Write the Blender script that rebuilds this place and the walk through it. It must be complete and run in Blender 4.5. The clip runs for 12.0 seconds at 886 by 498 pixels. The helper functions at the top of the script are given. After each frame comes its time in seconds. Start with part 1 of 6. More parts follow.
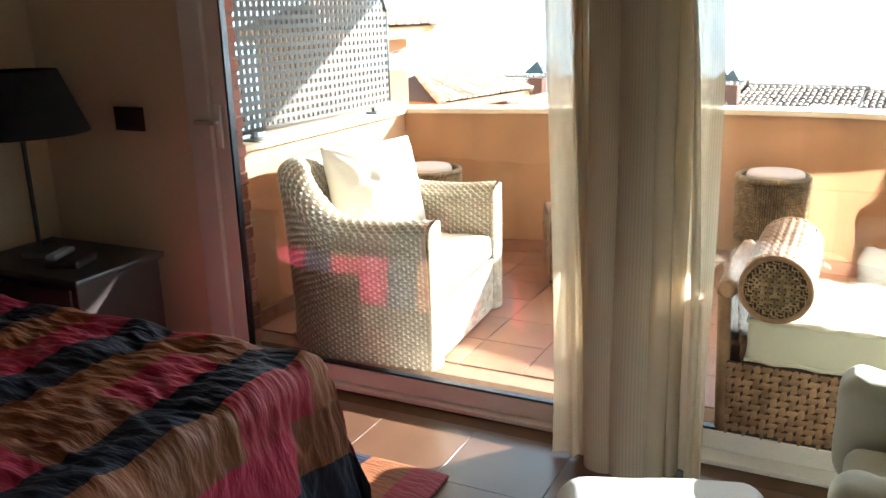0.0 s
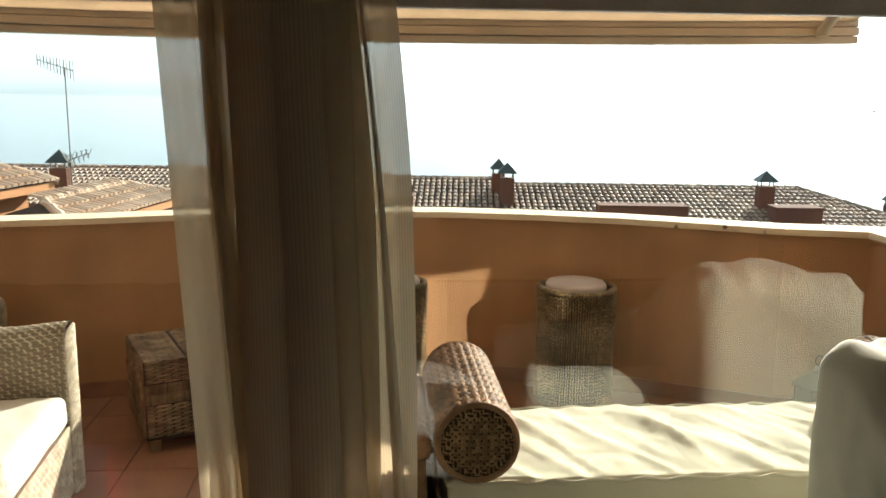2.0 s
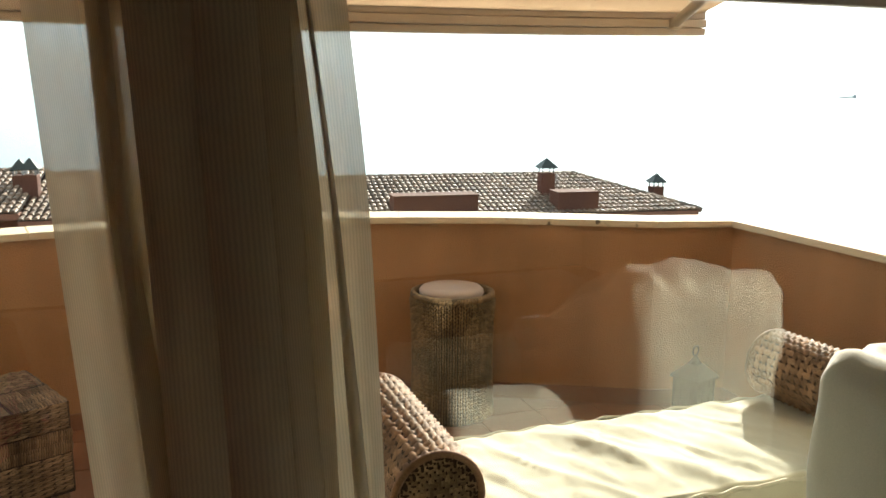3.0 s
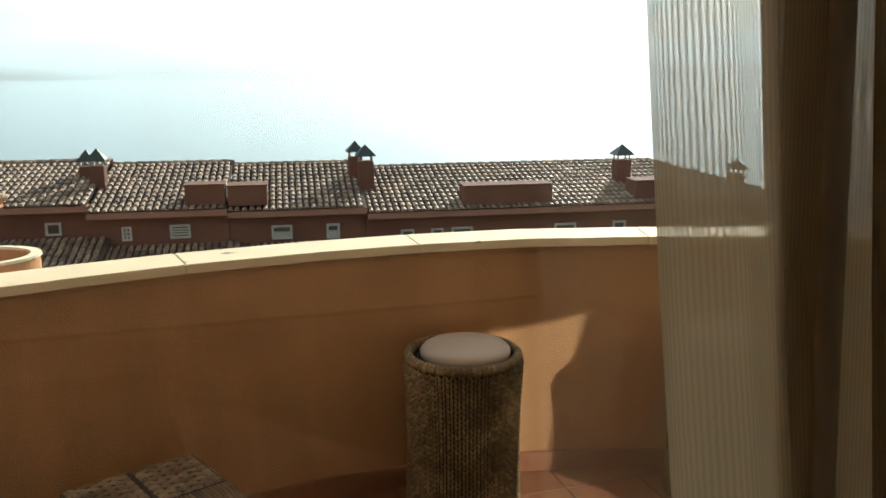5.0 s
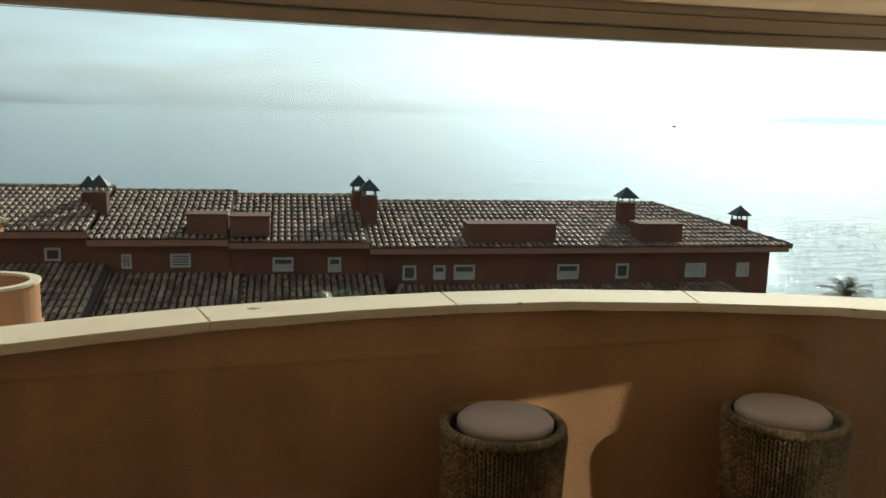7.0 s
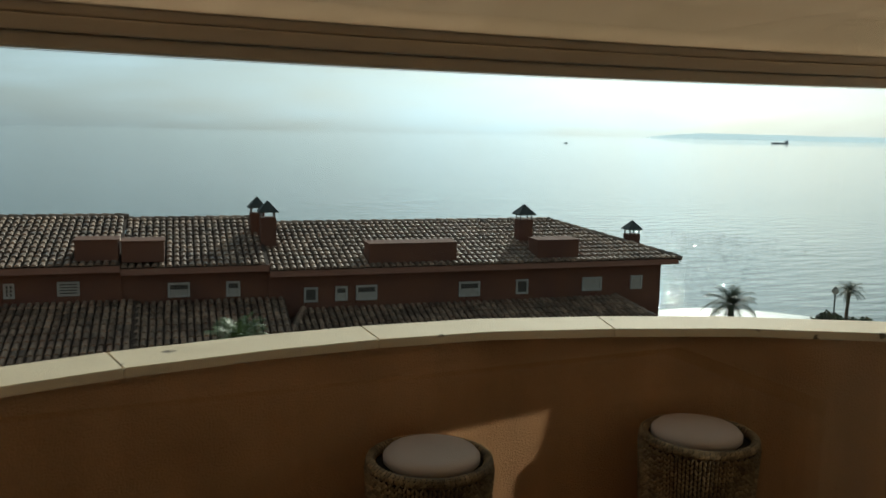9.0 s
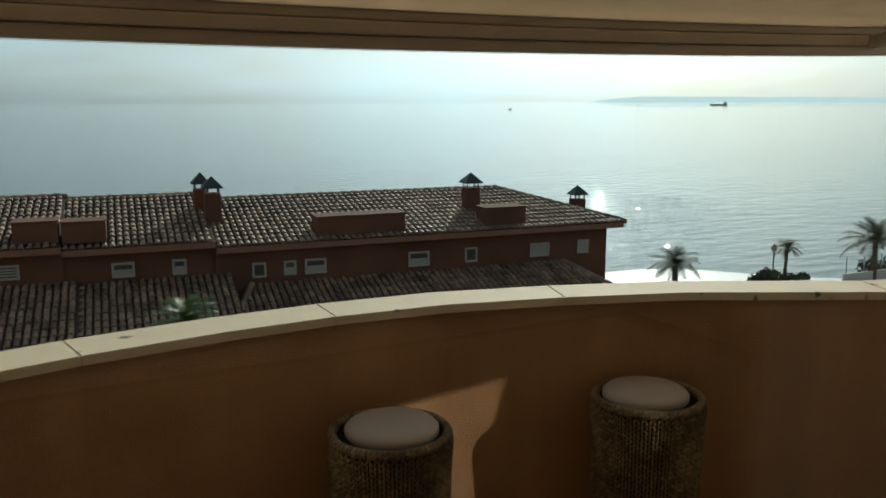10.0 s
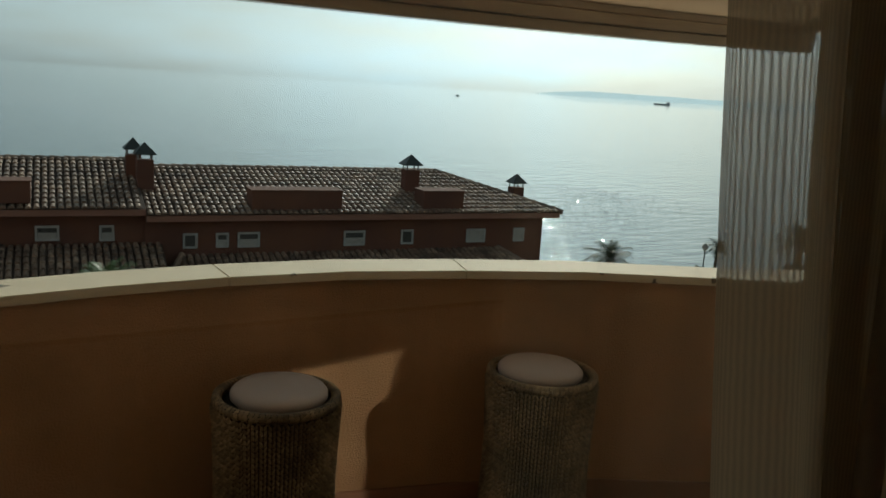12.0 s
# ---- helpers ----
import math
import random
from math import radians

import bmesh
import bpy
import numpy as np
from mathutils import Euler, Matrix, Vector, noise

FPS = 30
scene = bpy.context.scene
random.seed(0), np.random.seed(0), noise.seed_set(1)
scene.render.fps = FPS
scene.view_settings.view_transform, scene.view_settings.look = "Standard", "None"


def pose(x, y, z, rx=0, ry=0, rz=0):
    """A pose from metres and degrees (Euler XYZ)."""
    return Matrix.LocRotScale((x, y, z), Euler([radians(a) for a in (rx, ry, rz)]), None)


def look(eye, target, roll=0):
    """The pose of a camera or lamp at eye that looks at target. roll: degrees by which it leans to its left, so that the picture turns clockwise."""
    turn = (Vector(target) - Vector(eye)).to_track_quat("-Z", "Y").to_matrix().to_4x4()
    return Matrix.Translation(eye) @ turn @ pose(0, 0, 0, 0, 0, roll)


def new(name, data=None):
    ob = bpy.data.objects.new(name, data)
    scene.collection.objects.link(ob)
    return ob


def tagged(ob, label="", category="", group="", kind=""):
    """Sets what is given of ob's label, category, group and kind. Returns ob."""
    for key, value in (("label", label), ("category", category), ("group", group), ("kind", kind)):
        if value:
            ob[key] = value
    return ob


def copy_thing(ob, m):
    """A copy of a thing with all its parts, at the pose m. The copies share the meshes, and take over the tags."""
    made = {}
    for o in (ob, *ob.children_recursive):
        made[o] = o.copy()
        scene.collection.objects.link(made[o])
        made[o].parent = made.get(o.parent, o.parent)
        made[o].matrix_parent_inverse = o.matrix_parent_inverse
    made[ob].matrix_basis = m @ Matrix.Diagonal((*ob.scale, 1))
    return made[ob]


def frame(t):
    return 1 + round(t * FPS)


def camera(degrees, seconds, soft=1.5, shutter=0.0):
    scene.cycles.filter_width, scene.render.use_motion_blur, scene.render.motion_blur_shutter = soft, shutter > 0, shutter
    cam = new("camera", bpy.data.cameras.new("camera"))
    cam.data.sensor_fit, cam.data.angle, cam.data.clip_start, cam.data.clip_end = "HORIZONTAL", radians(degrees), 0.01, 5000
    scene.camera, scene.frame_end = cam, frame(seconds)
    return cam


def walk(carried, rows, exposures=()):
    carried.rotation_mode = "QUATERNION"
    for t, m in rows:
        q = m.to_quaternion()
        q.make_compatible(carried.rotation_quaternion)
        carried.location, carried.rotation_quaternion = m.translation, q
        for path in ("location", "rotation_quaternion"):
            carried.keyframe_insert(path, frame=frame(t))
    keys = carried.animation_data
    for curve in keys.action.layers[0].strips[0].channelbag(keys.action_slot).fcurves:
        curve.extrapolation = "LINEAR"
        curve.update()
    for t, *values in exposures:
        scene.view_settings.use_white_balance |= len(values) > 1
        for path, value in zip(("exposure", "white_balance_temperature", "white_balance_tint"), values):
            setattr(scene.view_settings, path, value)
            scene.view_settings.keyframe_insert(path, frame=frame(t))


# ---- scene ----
cam = camera(55.5, 12.0)
PATH = [
    (0, (2.046, -2.929, 1.629), (1.176, -1.213, 1.084), -1.6),
    (0.3, (2.036, -2.798, 1.642), (1.313, -1.006, 1.126), -1.2),
    (0.5, (1.956, -2.756, 1.635), (1.37, -0.907, 1.147), -0.7),
    (0.6, (1.937, -2.72, 1.649), (1.418, -0.85, 1.165), -0.9),
    (0.9, (1.847, -2.631, 1.661), (1.535, -0.706, 1.213), -1.3),
    (1, (1.803, -2.596, 1.662), (1.56, -0.659, 1.229), -1.1),
    (1.2, (1.749, -2.531, 1.664), (1.62, -0.58, 1.246), -1.3),
    (1.5, (1.664, -2.44, 1.653), (1.663, -0.478, 1.266), -0.2),
    (2, (1.516, -2.183, 1.644), (1.677, -0.222, 1.285), 0.6),
    (2.5, (1.384, -1.934, 1.644), (1.825, -0.019, 1.272), 0.3),
    (3, (1.164, -1.711, 1.65), (1.823, 0.14, 1.275), 0.3),
    (3.5, (1.037, -1.349, 1.628), (1.695, 0.498, 1.234), 1.0),
    (3.7, (1.005, -1.202, 1.616), (1.66, 0.645, 1.219), 1.3),
    (5.3, (0.682, -0.371, 1.631), (1.188, 1.521, 1.225), -0.7),
    (5.5, (0.692, -0.336, 1.64), (1.159, 1.567, 1.239), -0.2),
    (6, (0.703, -0.251, 1.645), (1.17, 1.658, 1.275), 1.0),
    (6.5, (0.647, -0.224, 1.666), (1.173, 1.676, 1.329), 1.4),
    (8.5, (0.582, -0.175, 1.684), (1.255, 1.684, 1.38), 1.5),
    (9, (0.549, -0.171, 1.726), (1.335, 1.647, 1.447), 1.1),
    (9.5, (0.531, -0.171, 1.745), (1.376, 1.611, 1.412), -0.1),
    (10, (0.514, -0.205, 1.756), (1.407, 1.55, 1.406), -0.2),
    (10.5, (0.527, -0.214, 1.772), (1.576, 1.46, 1.462), 0.9),
    (11, (0.539, -0.208, 1.756), (1.698, 1.389, 1.427), 2.1),
    (11.5, (0.578, -0.199, 1.717), (1.73, 1.394, 1.352), 3.0),
    (12, (0.651, -0.256, 1.698), (1.666, 1.423, 1.315), 3.6),
]
walk(cam, [(t, look(eye, target, roll)) for t, eye, target, roll in PATH],
     exposures=[(0.0, 3.8, 5500, 8), (0.3, 3.05, 5800, 8), (0.6, 2.28, 6100, 9), (0.9, 1.95, 6400, 10), (1.5, 2.0, 6500, 10), (2.5, 2.0, 6500, 10), (3.5, 2.25, 6500, 10), (5.5, 1.4, 6450, 8), (6.0, 1.4, 6420, 8), (6.5, 0.8, 6350, 6), (6.7, 0.75, 6350, 6), (8.5, 0.12, 6250, 4), (9.5, 0.15, 6200, 4), (10.5, 0.03, 6200, 4), (11.0, -0.03, 6200, 4), (12.0, -0.12, 6200, 4)])

# ---- world, sun ----
SUN_AZ, SUN_EL = radians(39.5), radians(21.6)
world = bpy.data.worlds.new("sky")
scene.world = world
world.use_nodes = True
wn = world.node_tree.nodes
wl = world.node_tree.links
wn.clear()
w_out = wn.new("ShaderNodeOutputWorld")
w_bg = wn.new("ShaderNodeBackground")
sky = wn.new("ShaderNodeTexSky")
sky.sky_type = "NISHITA"
sky.sun_disc = False
sky.sun_elevation, sky.sun_rotation = SUN_EL, SUN_AZ
sky.altitude, sky.air_density, sky.dust_density, sky.ozone_density = 20, 1.0, 2.0, 1.5
# thin high cloud, stretched along the horizon
w_co = wn.new("ShaderNodeTexCoord")
w_map = wn.new("ShaderNodeMapping")
w_map.inputs["Scale"].default_value = (1.6, 1.6, 9.0)
w_noise = wn.new("ShaderNodeTexNoise")
w_noise.inputs["Scale"].default_value, w_noise.inputs["Detail"].default_value = 2.2, 6
w_ramp = wn.new("ShaderNodeMapRange")
for key, value in (("From Min", 0.42), ("From Max", 0.72), ("To Min", 0.84), ("To Max", 1.0)):
    w_ramp.inputs[key].default_value = value
w_grey = wn.new("ShaderNodeRGBToBW")
w_mix = wn.new("ShaderNodeMix")
w_mix.data_type = "RGBA"
w_gain = wn.new("ShaderNodeVectorMath")
w_gain.operation = "MULTIPLY"
w_gain.inputs[1].default_value = (2.10, 2.52, 2.66)
w_soft = wn.new("ShaderNodeMath")
w_soft.operation = "POWER"
w_soft.inputs[1].default_value = 0.5
w_veil = wn.new("ShaderNodeMapRange")
for key, value in (("From Min", 0.35), ("From Max", 0.68), ("To Min", 0.80), ("To Max", 1.12)):
    w_veil.inputs[key].default_value = value
w_cloud = wn.new("ShaderNodeVectorMath")
w_cloud.operation = "SCALE"
wl.new(w_co.outputs["Generated"], w_map.inputs["Vector"])
wl.new(w_map.outputs["Vector"], w_noise.inputs["Vector"])
wl.new(w_noise.outputs["Fac"], w_ramp.inputs["Value"])
wl.new(sky.outputs["Color"], w_grey.inputs["Color"])
wl.new(w_grey.outputs["Val"], w_soft.inputs[0])
wl.new(w_soft.outputs["Value"], w_gain.inputs[0])
wl.new(w_ramp.outputs["Result"], w_mix.inputs["Factor"])
wl.new(sky.outputs["Color"], w_mix.inputs["A"])
wl.new(w_noise.outputs["Fac"], w_veil.inputs["Value"])
wl.new(w_gain.outputs["Vector"], w_cloud.inputs[0])
wl.new(w_veil.outputs["Result"], w_cloud.inputs["Scale"])
wl.new(w_cloud.outputs["Vector"], w_mix.inputs["B"])
wl.new(w_mix.outputs["Result"], w_bg.inputs["Color"])
w_bg.inputs["Strength"].default_value = 0.10
wl.new(w_bg.outputs["Background"], w_out.inputs["Surface"])

sun = new("sun", bpy.data.lights.new("sun", "SUN"))
sun.data.energy, sun.data.angle, sun.data.color = 3.0, radians(0.6), (1.0, 0.91, 0.78)
sun_way = Vector((math.sin(SUN_AZ) * math.cos(SUN_EL), math.cos(SUN_AZ) * math.cos(SUN_EL), math.sin(SUN_EL)))
sun.matrix_world = look(sun_way * 50, (0, 0, 0))
# added area lamp in place of the sun's beam, thrown back on to the parapet by the sunlit end of the closed glass door
patch_lamp = bpy.data.lights.new("sun_off_glass", "AREA")
patch_lamp.shape, patch_lamp.size, patch_lamp.size_y = "RECTANGLE", 0.44, 0.78
patch_lamp.energy, patch_lamp.color, patch_lamp.spread = 0.50, (1.0, 0.91, 0.78), radians(1.0)
BEAM_AZ = SUN_AZ - radians(3)  # turned 3 degrees off the reflected bearing to place the patch
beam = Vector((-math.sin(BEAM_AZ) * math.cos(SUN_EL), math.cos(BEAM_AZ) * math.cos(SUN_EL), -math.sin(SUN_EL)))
patch_lamp_at = Vector((3.35, 0.459, 1.23))
new("sun_off_glass", patch_lamp).matrix_world = look(patch_lamp_at, patch_lamp_at + beam, -10.0)

# ---- materials ----


def material(name, color, rough=0.7, metal=0.0, color2=None, scale=8.0, grain=0.0, grain_scale=120.0, spec=0.5,
             bump=0.0, bump_scale=60.0, vary=0.0, stain=None, stain_scale=3.0, stain_at=(0.55, 0.75), sheen=0.0, streak=0.0):
    """A painted, stained or woven surface: two tones by a broad noise, a fine grain, stains of a third colour, fine relief."""
    m = bpy.data.materials.new(name)
    m.use_nodes = True
    n, l = m.node_tree.nodes, m.node_tree.links
    b = n["Principled BSDF"]
    b.inputs["Roughness"].default_value, b.inputs["Metallic"].default_value = rough, metal
    b.inputs["Specular IOR Level"].default_value = spec
    b.inputs["Sheen Weight"].default_value = sheen
    co = n.new("ShaderNodeTexCoord")
    geo = n.new("ShaderNodeNewGeometry")

    def noise_at(size, detail=4.0, place=None):
        t = n.new("ShaderNodeTexNoise")
        t.inputs["Scale"].default_value, t.inputs["Detail"].default_value = size, detail
        l.new(place or geo.outputs["Position"], t.inputs["Vector"])
        return t.outputs["Fac"]

    def ranged(value, lo, hi, a, c):
        r = n.new("ShaderNodeMapRange")
        for key, v in (("From Min", lo), ("From Max", hi), ("To Min", a), ("To Max", c)):
            r.inputs[key].default_value = v
        l.new(value, r.inputs["Value"])
        return r.outputs["Result"]

    def mixed(fac, a, c, how="MIX"):
        x = n.new("ShaderNodeMix")
        x.data_type, x.blend_type = "RGBA", how
        for key, v in (("Factor", fac), ("A", a), ("B", c)):
            if isinstance(v, (tuple, list)):
                x.inputs[key].default_value = (*v, 1) if len(v) == 3 else v
            elif isinstance(v, (int, float)):
                x.inputs[key].default_value = v
            else:
                l.new(v, x.inputs[key])
        return x.outputs["Result"]

    c2 = color2 or tuple(0.8 * v for v in color)
    col = mixed(ranged(noise_at(scale), 0.35, 0.65, 0, 1), color, c2)
    if grain:
        g = ranged(noise_at(grain_scale, 2), 0.3, 0.7, 1 - grain, 1 + grain)
        mul = n.new("ShaderNodeVectorMath")
        mul.operation = "SCALE"
        l.new(col, mul.inputs[0])
        l.new(g, mul.inputs["Scale"])
        col = mul.outputs["Vector"]
    if vary:
        info = n.new("ShaderNodeObjectInfo")
        add = n.new("ShaderNodeMath")
        add.operation = "ADD"
        l.new(info.outputs["Random"], add.inputs[0])
        l.new(geo.outputs["Random Per Island"], add.inputs[1])
        frac = n.new("ShaderNodeMath")
        frac.operation = "FRACT"
        l.new(add.outputs[0], frac.inputs[0])
        mul = n.new("ShaderNodeVectorMath")
        mul.operation = "SCALE"
        l.new(col, mul.inputs[0])
        l.new(ranged(frac.outputs[0], 0, 1, 1 - vary, 1 + vary), mul.inputs["Scale"])
        col = mul.outputs["Vector"]
    if stain:
        col = mixed(ranged(noise_at(stain_scale, 7), stain_at[0], stain_at[1], 0, 1), col, stain)
    if streak:
        tall = n.new("ShaderNodeMapping")
        tall.inputs["Scale"].default_value = (1, 1, 0.06)
        l.new(geo.outputs["Position"], tall.inputs["Vector"])
        run = n.new("ShaderNodeVectorMath")
        run.operation = "SCALE"
        l.new(col, run.inputs[0])
        l.new(ranged(noise_at(4.5, 3, tall.outputs["Vector"]), 0.35, 0.68, 1 + 0.4 * streak, 1 - streak), run.inputs["Scale"])
        col = run.outputs["Vector"]
    l.new(col, b.inputs["Base Color"])
    if bump:
        h = n.new("ShaderNodeBump")
        h.inputs["Strength"].default_value, h.inputs["Distance"].default_value = 1.0, bump
        l.new(noise_at(bump_scale, 5), h.inputs["Height"])
        l.new(h.outputs["Normal"], b.inputs["Normal"])
    return m


def glass_material():
    m = bpy.data.materials.new("window glass")
    m.use_nodes = True
    n, l = m.node_tree.nodes, m.node_tree.links
    n.clear()
    out, mix = n.new("ShaderNodeOutputMaterial"), n.new("ShaderNodeMixShader")
    clear, gloss, tilt = n.new("ShaderNodeBsdfTransparent"), n.new("ShaderNodeBsdfGlossy"), n.new("ShaderNodeLayerWeight")
    power, fres = n.new("ShaderNodeMath"), n.new("ShaderNodeMapRange")
    clear.inputs["Color"].default_value = (0.93, 0.96, 0.95, 1)
    gloss.inputs["Roughness"].default_value = 0.0
    power.operation = "POWER"
    power.inputs[1].default_value = 4.0
    fres.inputs["To Min"].default_value, fres.inputs["To Max"].default_value = 0.10, 0.8
    l.new(tilt.outputs["Facing"], power.inputs[0])
    l.new(power.outputs[0], fres.inputs["Value"])
    l.new(fres.outputs[0], mix.inputs[0])
    l.new(clear.outputs[0], mix.inputs[1])
    l.new(gloss.outputs[0], mix.inputs[2])
    l.new(mix.outputs[0], out.inputs["Surface"])
    return m


def sheer_material():
    """Thin ribbed cotton: part see-through, part glowing through, part lit from the room."""
    m = bpy.data.materials.new("sheer curtain cloth")
    m.use_nodes = True
    n, l = m.node_tree.nodes, m.node_tree.links
    n.clear()
    out, mix1, mix2 = n.new("ShaderNodeOutputMaterial"), n.new("ShaderNodeMixShader"), n.new("ShaderNodeMixShader")
    clear, thru, front = n.new("ShaderNodeBsdfTransparent"), n.new("ShaderNodeBsdfTranslucent"), n.new("ShaderNodeBsdfDiffuse")
    thru.inputs["Color"].default_value = (0.58, 0.48, 0.32, 1)
    front.inputs["Color"].default_value = (0.78, 0.70, 0.55, 1)
    uv = n.new("ShaderNodeTexCoord")
    wave = n.new("ShaderNodeTexWave")
    wave.wave_type, wave.bands_direction = "BANDS", "X"
    wave.inputs["Scale"].default_value, wave.inputs["Distortion"].default_value = 66, 1.6
    wave.inputs["Detail"].default_value, wave.inputs["Detail Scale"].default_value = 3, 1.5
    l.new(uv.outputs["UV"], wave.inputs["Vector"])
    span = n.new("ShaderNodeMapRange")
    span.inputs["To Min"].default_value, span.inputs["To Max"].default_value = 0.07, 0.22
    l.new(wave.outputs["Fac"], span.inputs["Value"])
    mix1.inputs[0].default_value = 0.52
    l.new(thru.outputs[0], mix1.inputs[1])
    l.new(front.outputs[0], mix1.inputs[2])
    l.new(span.outputs[0], mix2.inputs[0])
    l.new(mix1.outputs[0], mix2.inputs[1])
    l.new(clear.outputs[0], mix2.inputs[2])
    l.new(mix2.outputs[0], out.inputs["Surface"])
    return m


def patch_material():
    """Patchwork silk: bands of crimson, navy, ochre and brown in the weave's own grid, gathered into fine creases."""
    m = bpy.data.materials.new("patchwork silk")
    m.use_nodes = True
    n, l = m.node_tree.nodes, m.node_tree.links
    b = n["Principled BSDF"]
    b.inputs["Roughness"].default_value = 0.6
    b.inputs["Specular IOR Level"].default_value = 0.25
    uv = n.new("ShaderNodeTexCoord")
    sep = n.new("ShaderNodeSeparateXYZ")
    l.new(uv.outputs["UV"], sep.inputs[0])

    def math_node(how, a, c=None):
        x = n.new("ShaderNodeMath")
        x.operation = how
        for i, v in enumerate((a, c)):
            if v is None:
                continue
            if isinstance(v, (int, float)):
                x.inputs[i].default_value = v
            else:
                l.new(v, x.inputs[i])
        return x.outputs[0]

    row = math_node("FLOOR", math_node("MULTIPLY", sep.outputs["Y"], 1 / 0.19))
    along = math_node("FLOOR", math_node("ADD", math_node("MULTIPLY", sep.outputs["X"], 1 / 0.34), math_node("MULTIPLY", row, 0.35)))
    band = math_node("FRACT", math_node("ADD", math_node("MULTIPLY", row, 1 / 3), 0.05))
    ramp = n.new("ShaderNodeValToRGB")
    ramp.color_ramp.interpolation = "CONSTANT"
    el = ramp.color_ramp.elements
    el[0].position, el[0].color = 0.0, (0.27, 0.005, 0.034, 1)
    el[1].position, el[1].color = 0.333, (0.009, 0.012, 0.026, 1)
    e = el.new(0.666)
    e.color = (0.20, 0.066, 0.018, 1)
    l.new(band, ramp.inputs[0])
    other = n.new("ShaderNodeValToRGB")
    other.color_ramp.interpolation = "CONSTANT"
    el = other.color_ramp.elements
    el[0].position, el[0].color = 0.0, (0.13, 0.042, 0.014, 1)
    el[1].position, el[1].color = 0.333, (0.010, 0.012, 0.024, 1)
    e = el.new(0.666)
    e.color = (0.22, 0.010, 0.022, 1)
    l.new(band, other.inputs[0])
    cell = n.new("ShaderNodeCombineXYZ")
    l.new(along, cell.inputs[0])
    l.new(row, cell.inputs[1])
    white = n.new("ShaderNodeTexWhiteNoise")
    white.noise_dimensions = "2D"
    l.new(cell.outputs[0], white.inputs["Vector"])
    hue = n.new("ShaderNodeHueSaturation")
    hue.inputs["Saturation"].default_value = 0.95
    span = n.new("ShaderNodeMapRange")
    span.inputs["To Min"].default_value, span.inputs["To Max"].default_value = 0.7, 1.25
    l.new(white.outputs["Value"], span.inputs["Value"])
    l.new(span.outputs[0], hue.inputs["Value"])
    swap = n.new("ShaderNodeMix")
    swap.data_type = "RGBA"
    l.new(math_node("GREATER_THAN", white.outputs["Value"], 0.70), swap.inputs[0])
    l.new(ramp.outputs[0], swap.inputs[6])
    l.new(other.outputs[0], swap.inputs[7])
    l.new(swap.outputs[2], hue.inputs["Color"])
    l.new(hue.outputs[0], b.inputs["Base Color"])
    crease = n.new("ShaderNodeTexNoise")
    stretch = n.new("ShaderNodeMapping")
    stretch.inputs["Scale"].default_value = (55, 14, 1)
    l.new(uv.outputs["UV"], stretch.inputs["Vector"])
    l.new(stretch.outputs[0], crease.inputs["Vector"])
    crease.inputs["Scale"].default_value, crease.inputs["Detail"].default_value = 1.0, 3
    bump = n.new("ShaderNodeBump")
    bump.inputs["Strength"].default_value, bump.inputs["Distance"].default_value = 1.0, 0.009
    l.new(crease.outputs["Fac"], bump.inputs["Height"])
    l.new(bump.outputs[0], b.inputs["Normal"])
    return m


def sea_material():
    m = bpy.data.materials.new("sea water")
    m.use_nodes = True
    n, l = m.node_tree.nodes, m.node_tree.links
    b = n["Principled BSDF"]
    b.inputs["Base Color"].default_value = (0.03, 0.075, 0.09, 1)
    b.inputs["Roughness"].default_value, b.inputs["IOR"].default_value = 0.03, 1.33
    geo = n.new("ShaderNodeNewGeometry")
    heights = []
    for scale_xyz, size, power in (((0.35, 0.9, 1), 0.5, 1.0), ((0.05, 0.16, 1), 0.35, 0.9)):
        mp = n.new("ShaderNodeMapping")
        mp.inputs["Scale"].default_value = scale_xyz
        mp.inputs["Rotation"].default_value = (0, 0, radians(-25))
        t = n.new("ShaderNodeTexNoise")
        t.inputs["Scale"].default_value, t.inputs["Detail"].default_value = size, 6
        l.new(geo.outputs["Position"], mp.inputs["Vector"])
        l.new(mp.outputs[0], t.inputs["Vector"])
        mul = n.new("ShaderNodeMath")
        mul.operation = "MULTIPLY"
        mul.inputs[1].default_value = power
        l.new(t.outputs["Fac"], mul.inputs[0])
        heights.append(mul.outputs[0])
    add = n.new("ShaderNodeMath")
    l.new(heights[0], add.inputs[0])
    l.new(heights[1], add.inputs[1])
    bump = n.new("ShaderNodeBump")
    bump.inputs["Strength"].default_value, bump.inputs["Distance"].default_value = 1.0, 0.26
    l.new(add.outputs[0], bump.inputs["Height"])
    l.new(bump.outputs[0], b.inputs["Normal"])
    return m


M_WAVE = material("wave face water", (0.03, 0.075, 0.09), 0.04, color2=(0.035, 0.085, 0.10), scale=0.05)
M_STUCCO = material("peach render", (0.545, 0.295, 0.145), 0.92, color2=(0.50, 0.265, 0.125), scale=2.5, grain=0.10, grain_scale=90,
                    bump=0.006, bump_scale=130, stain=(0.36, 0.19, 0.09), stain_scale=1.6, stain_at=(0.56, 0.8), streak=0.16)
M_COPING = material("cream cast stone", (0.83, 0.68, 0.47), 0.75, color2=(0.76, 0.61, 0.41), scale=5, grain=0.08, bump=0.002,
                    bump_scale=90, stain=(0.13, 0.10, 0.07), stain_scale=13, stain_at=(0.655, 0.71))
M_BRICK = material("red brick", (0.23, 0.07, 0.042), 0.85, color2=(0.18, 0.055, 0.035), scale=9, grain=0.15, bump=0.003, vary=0.2)
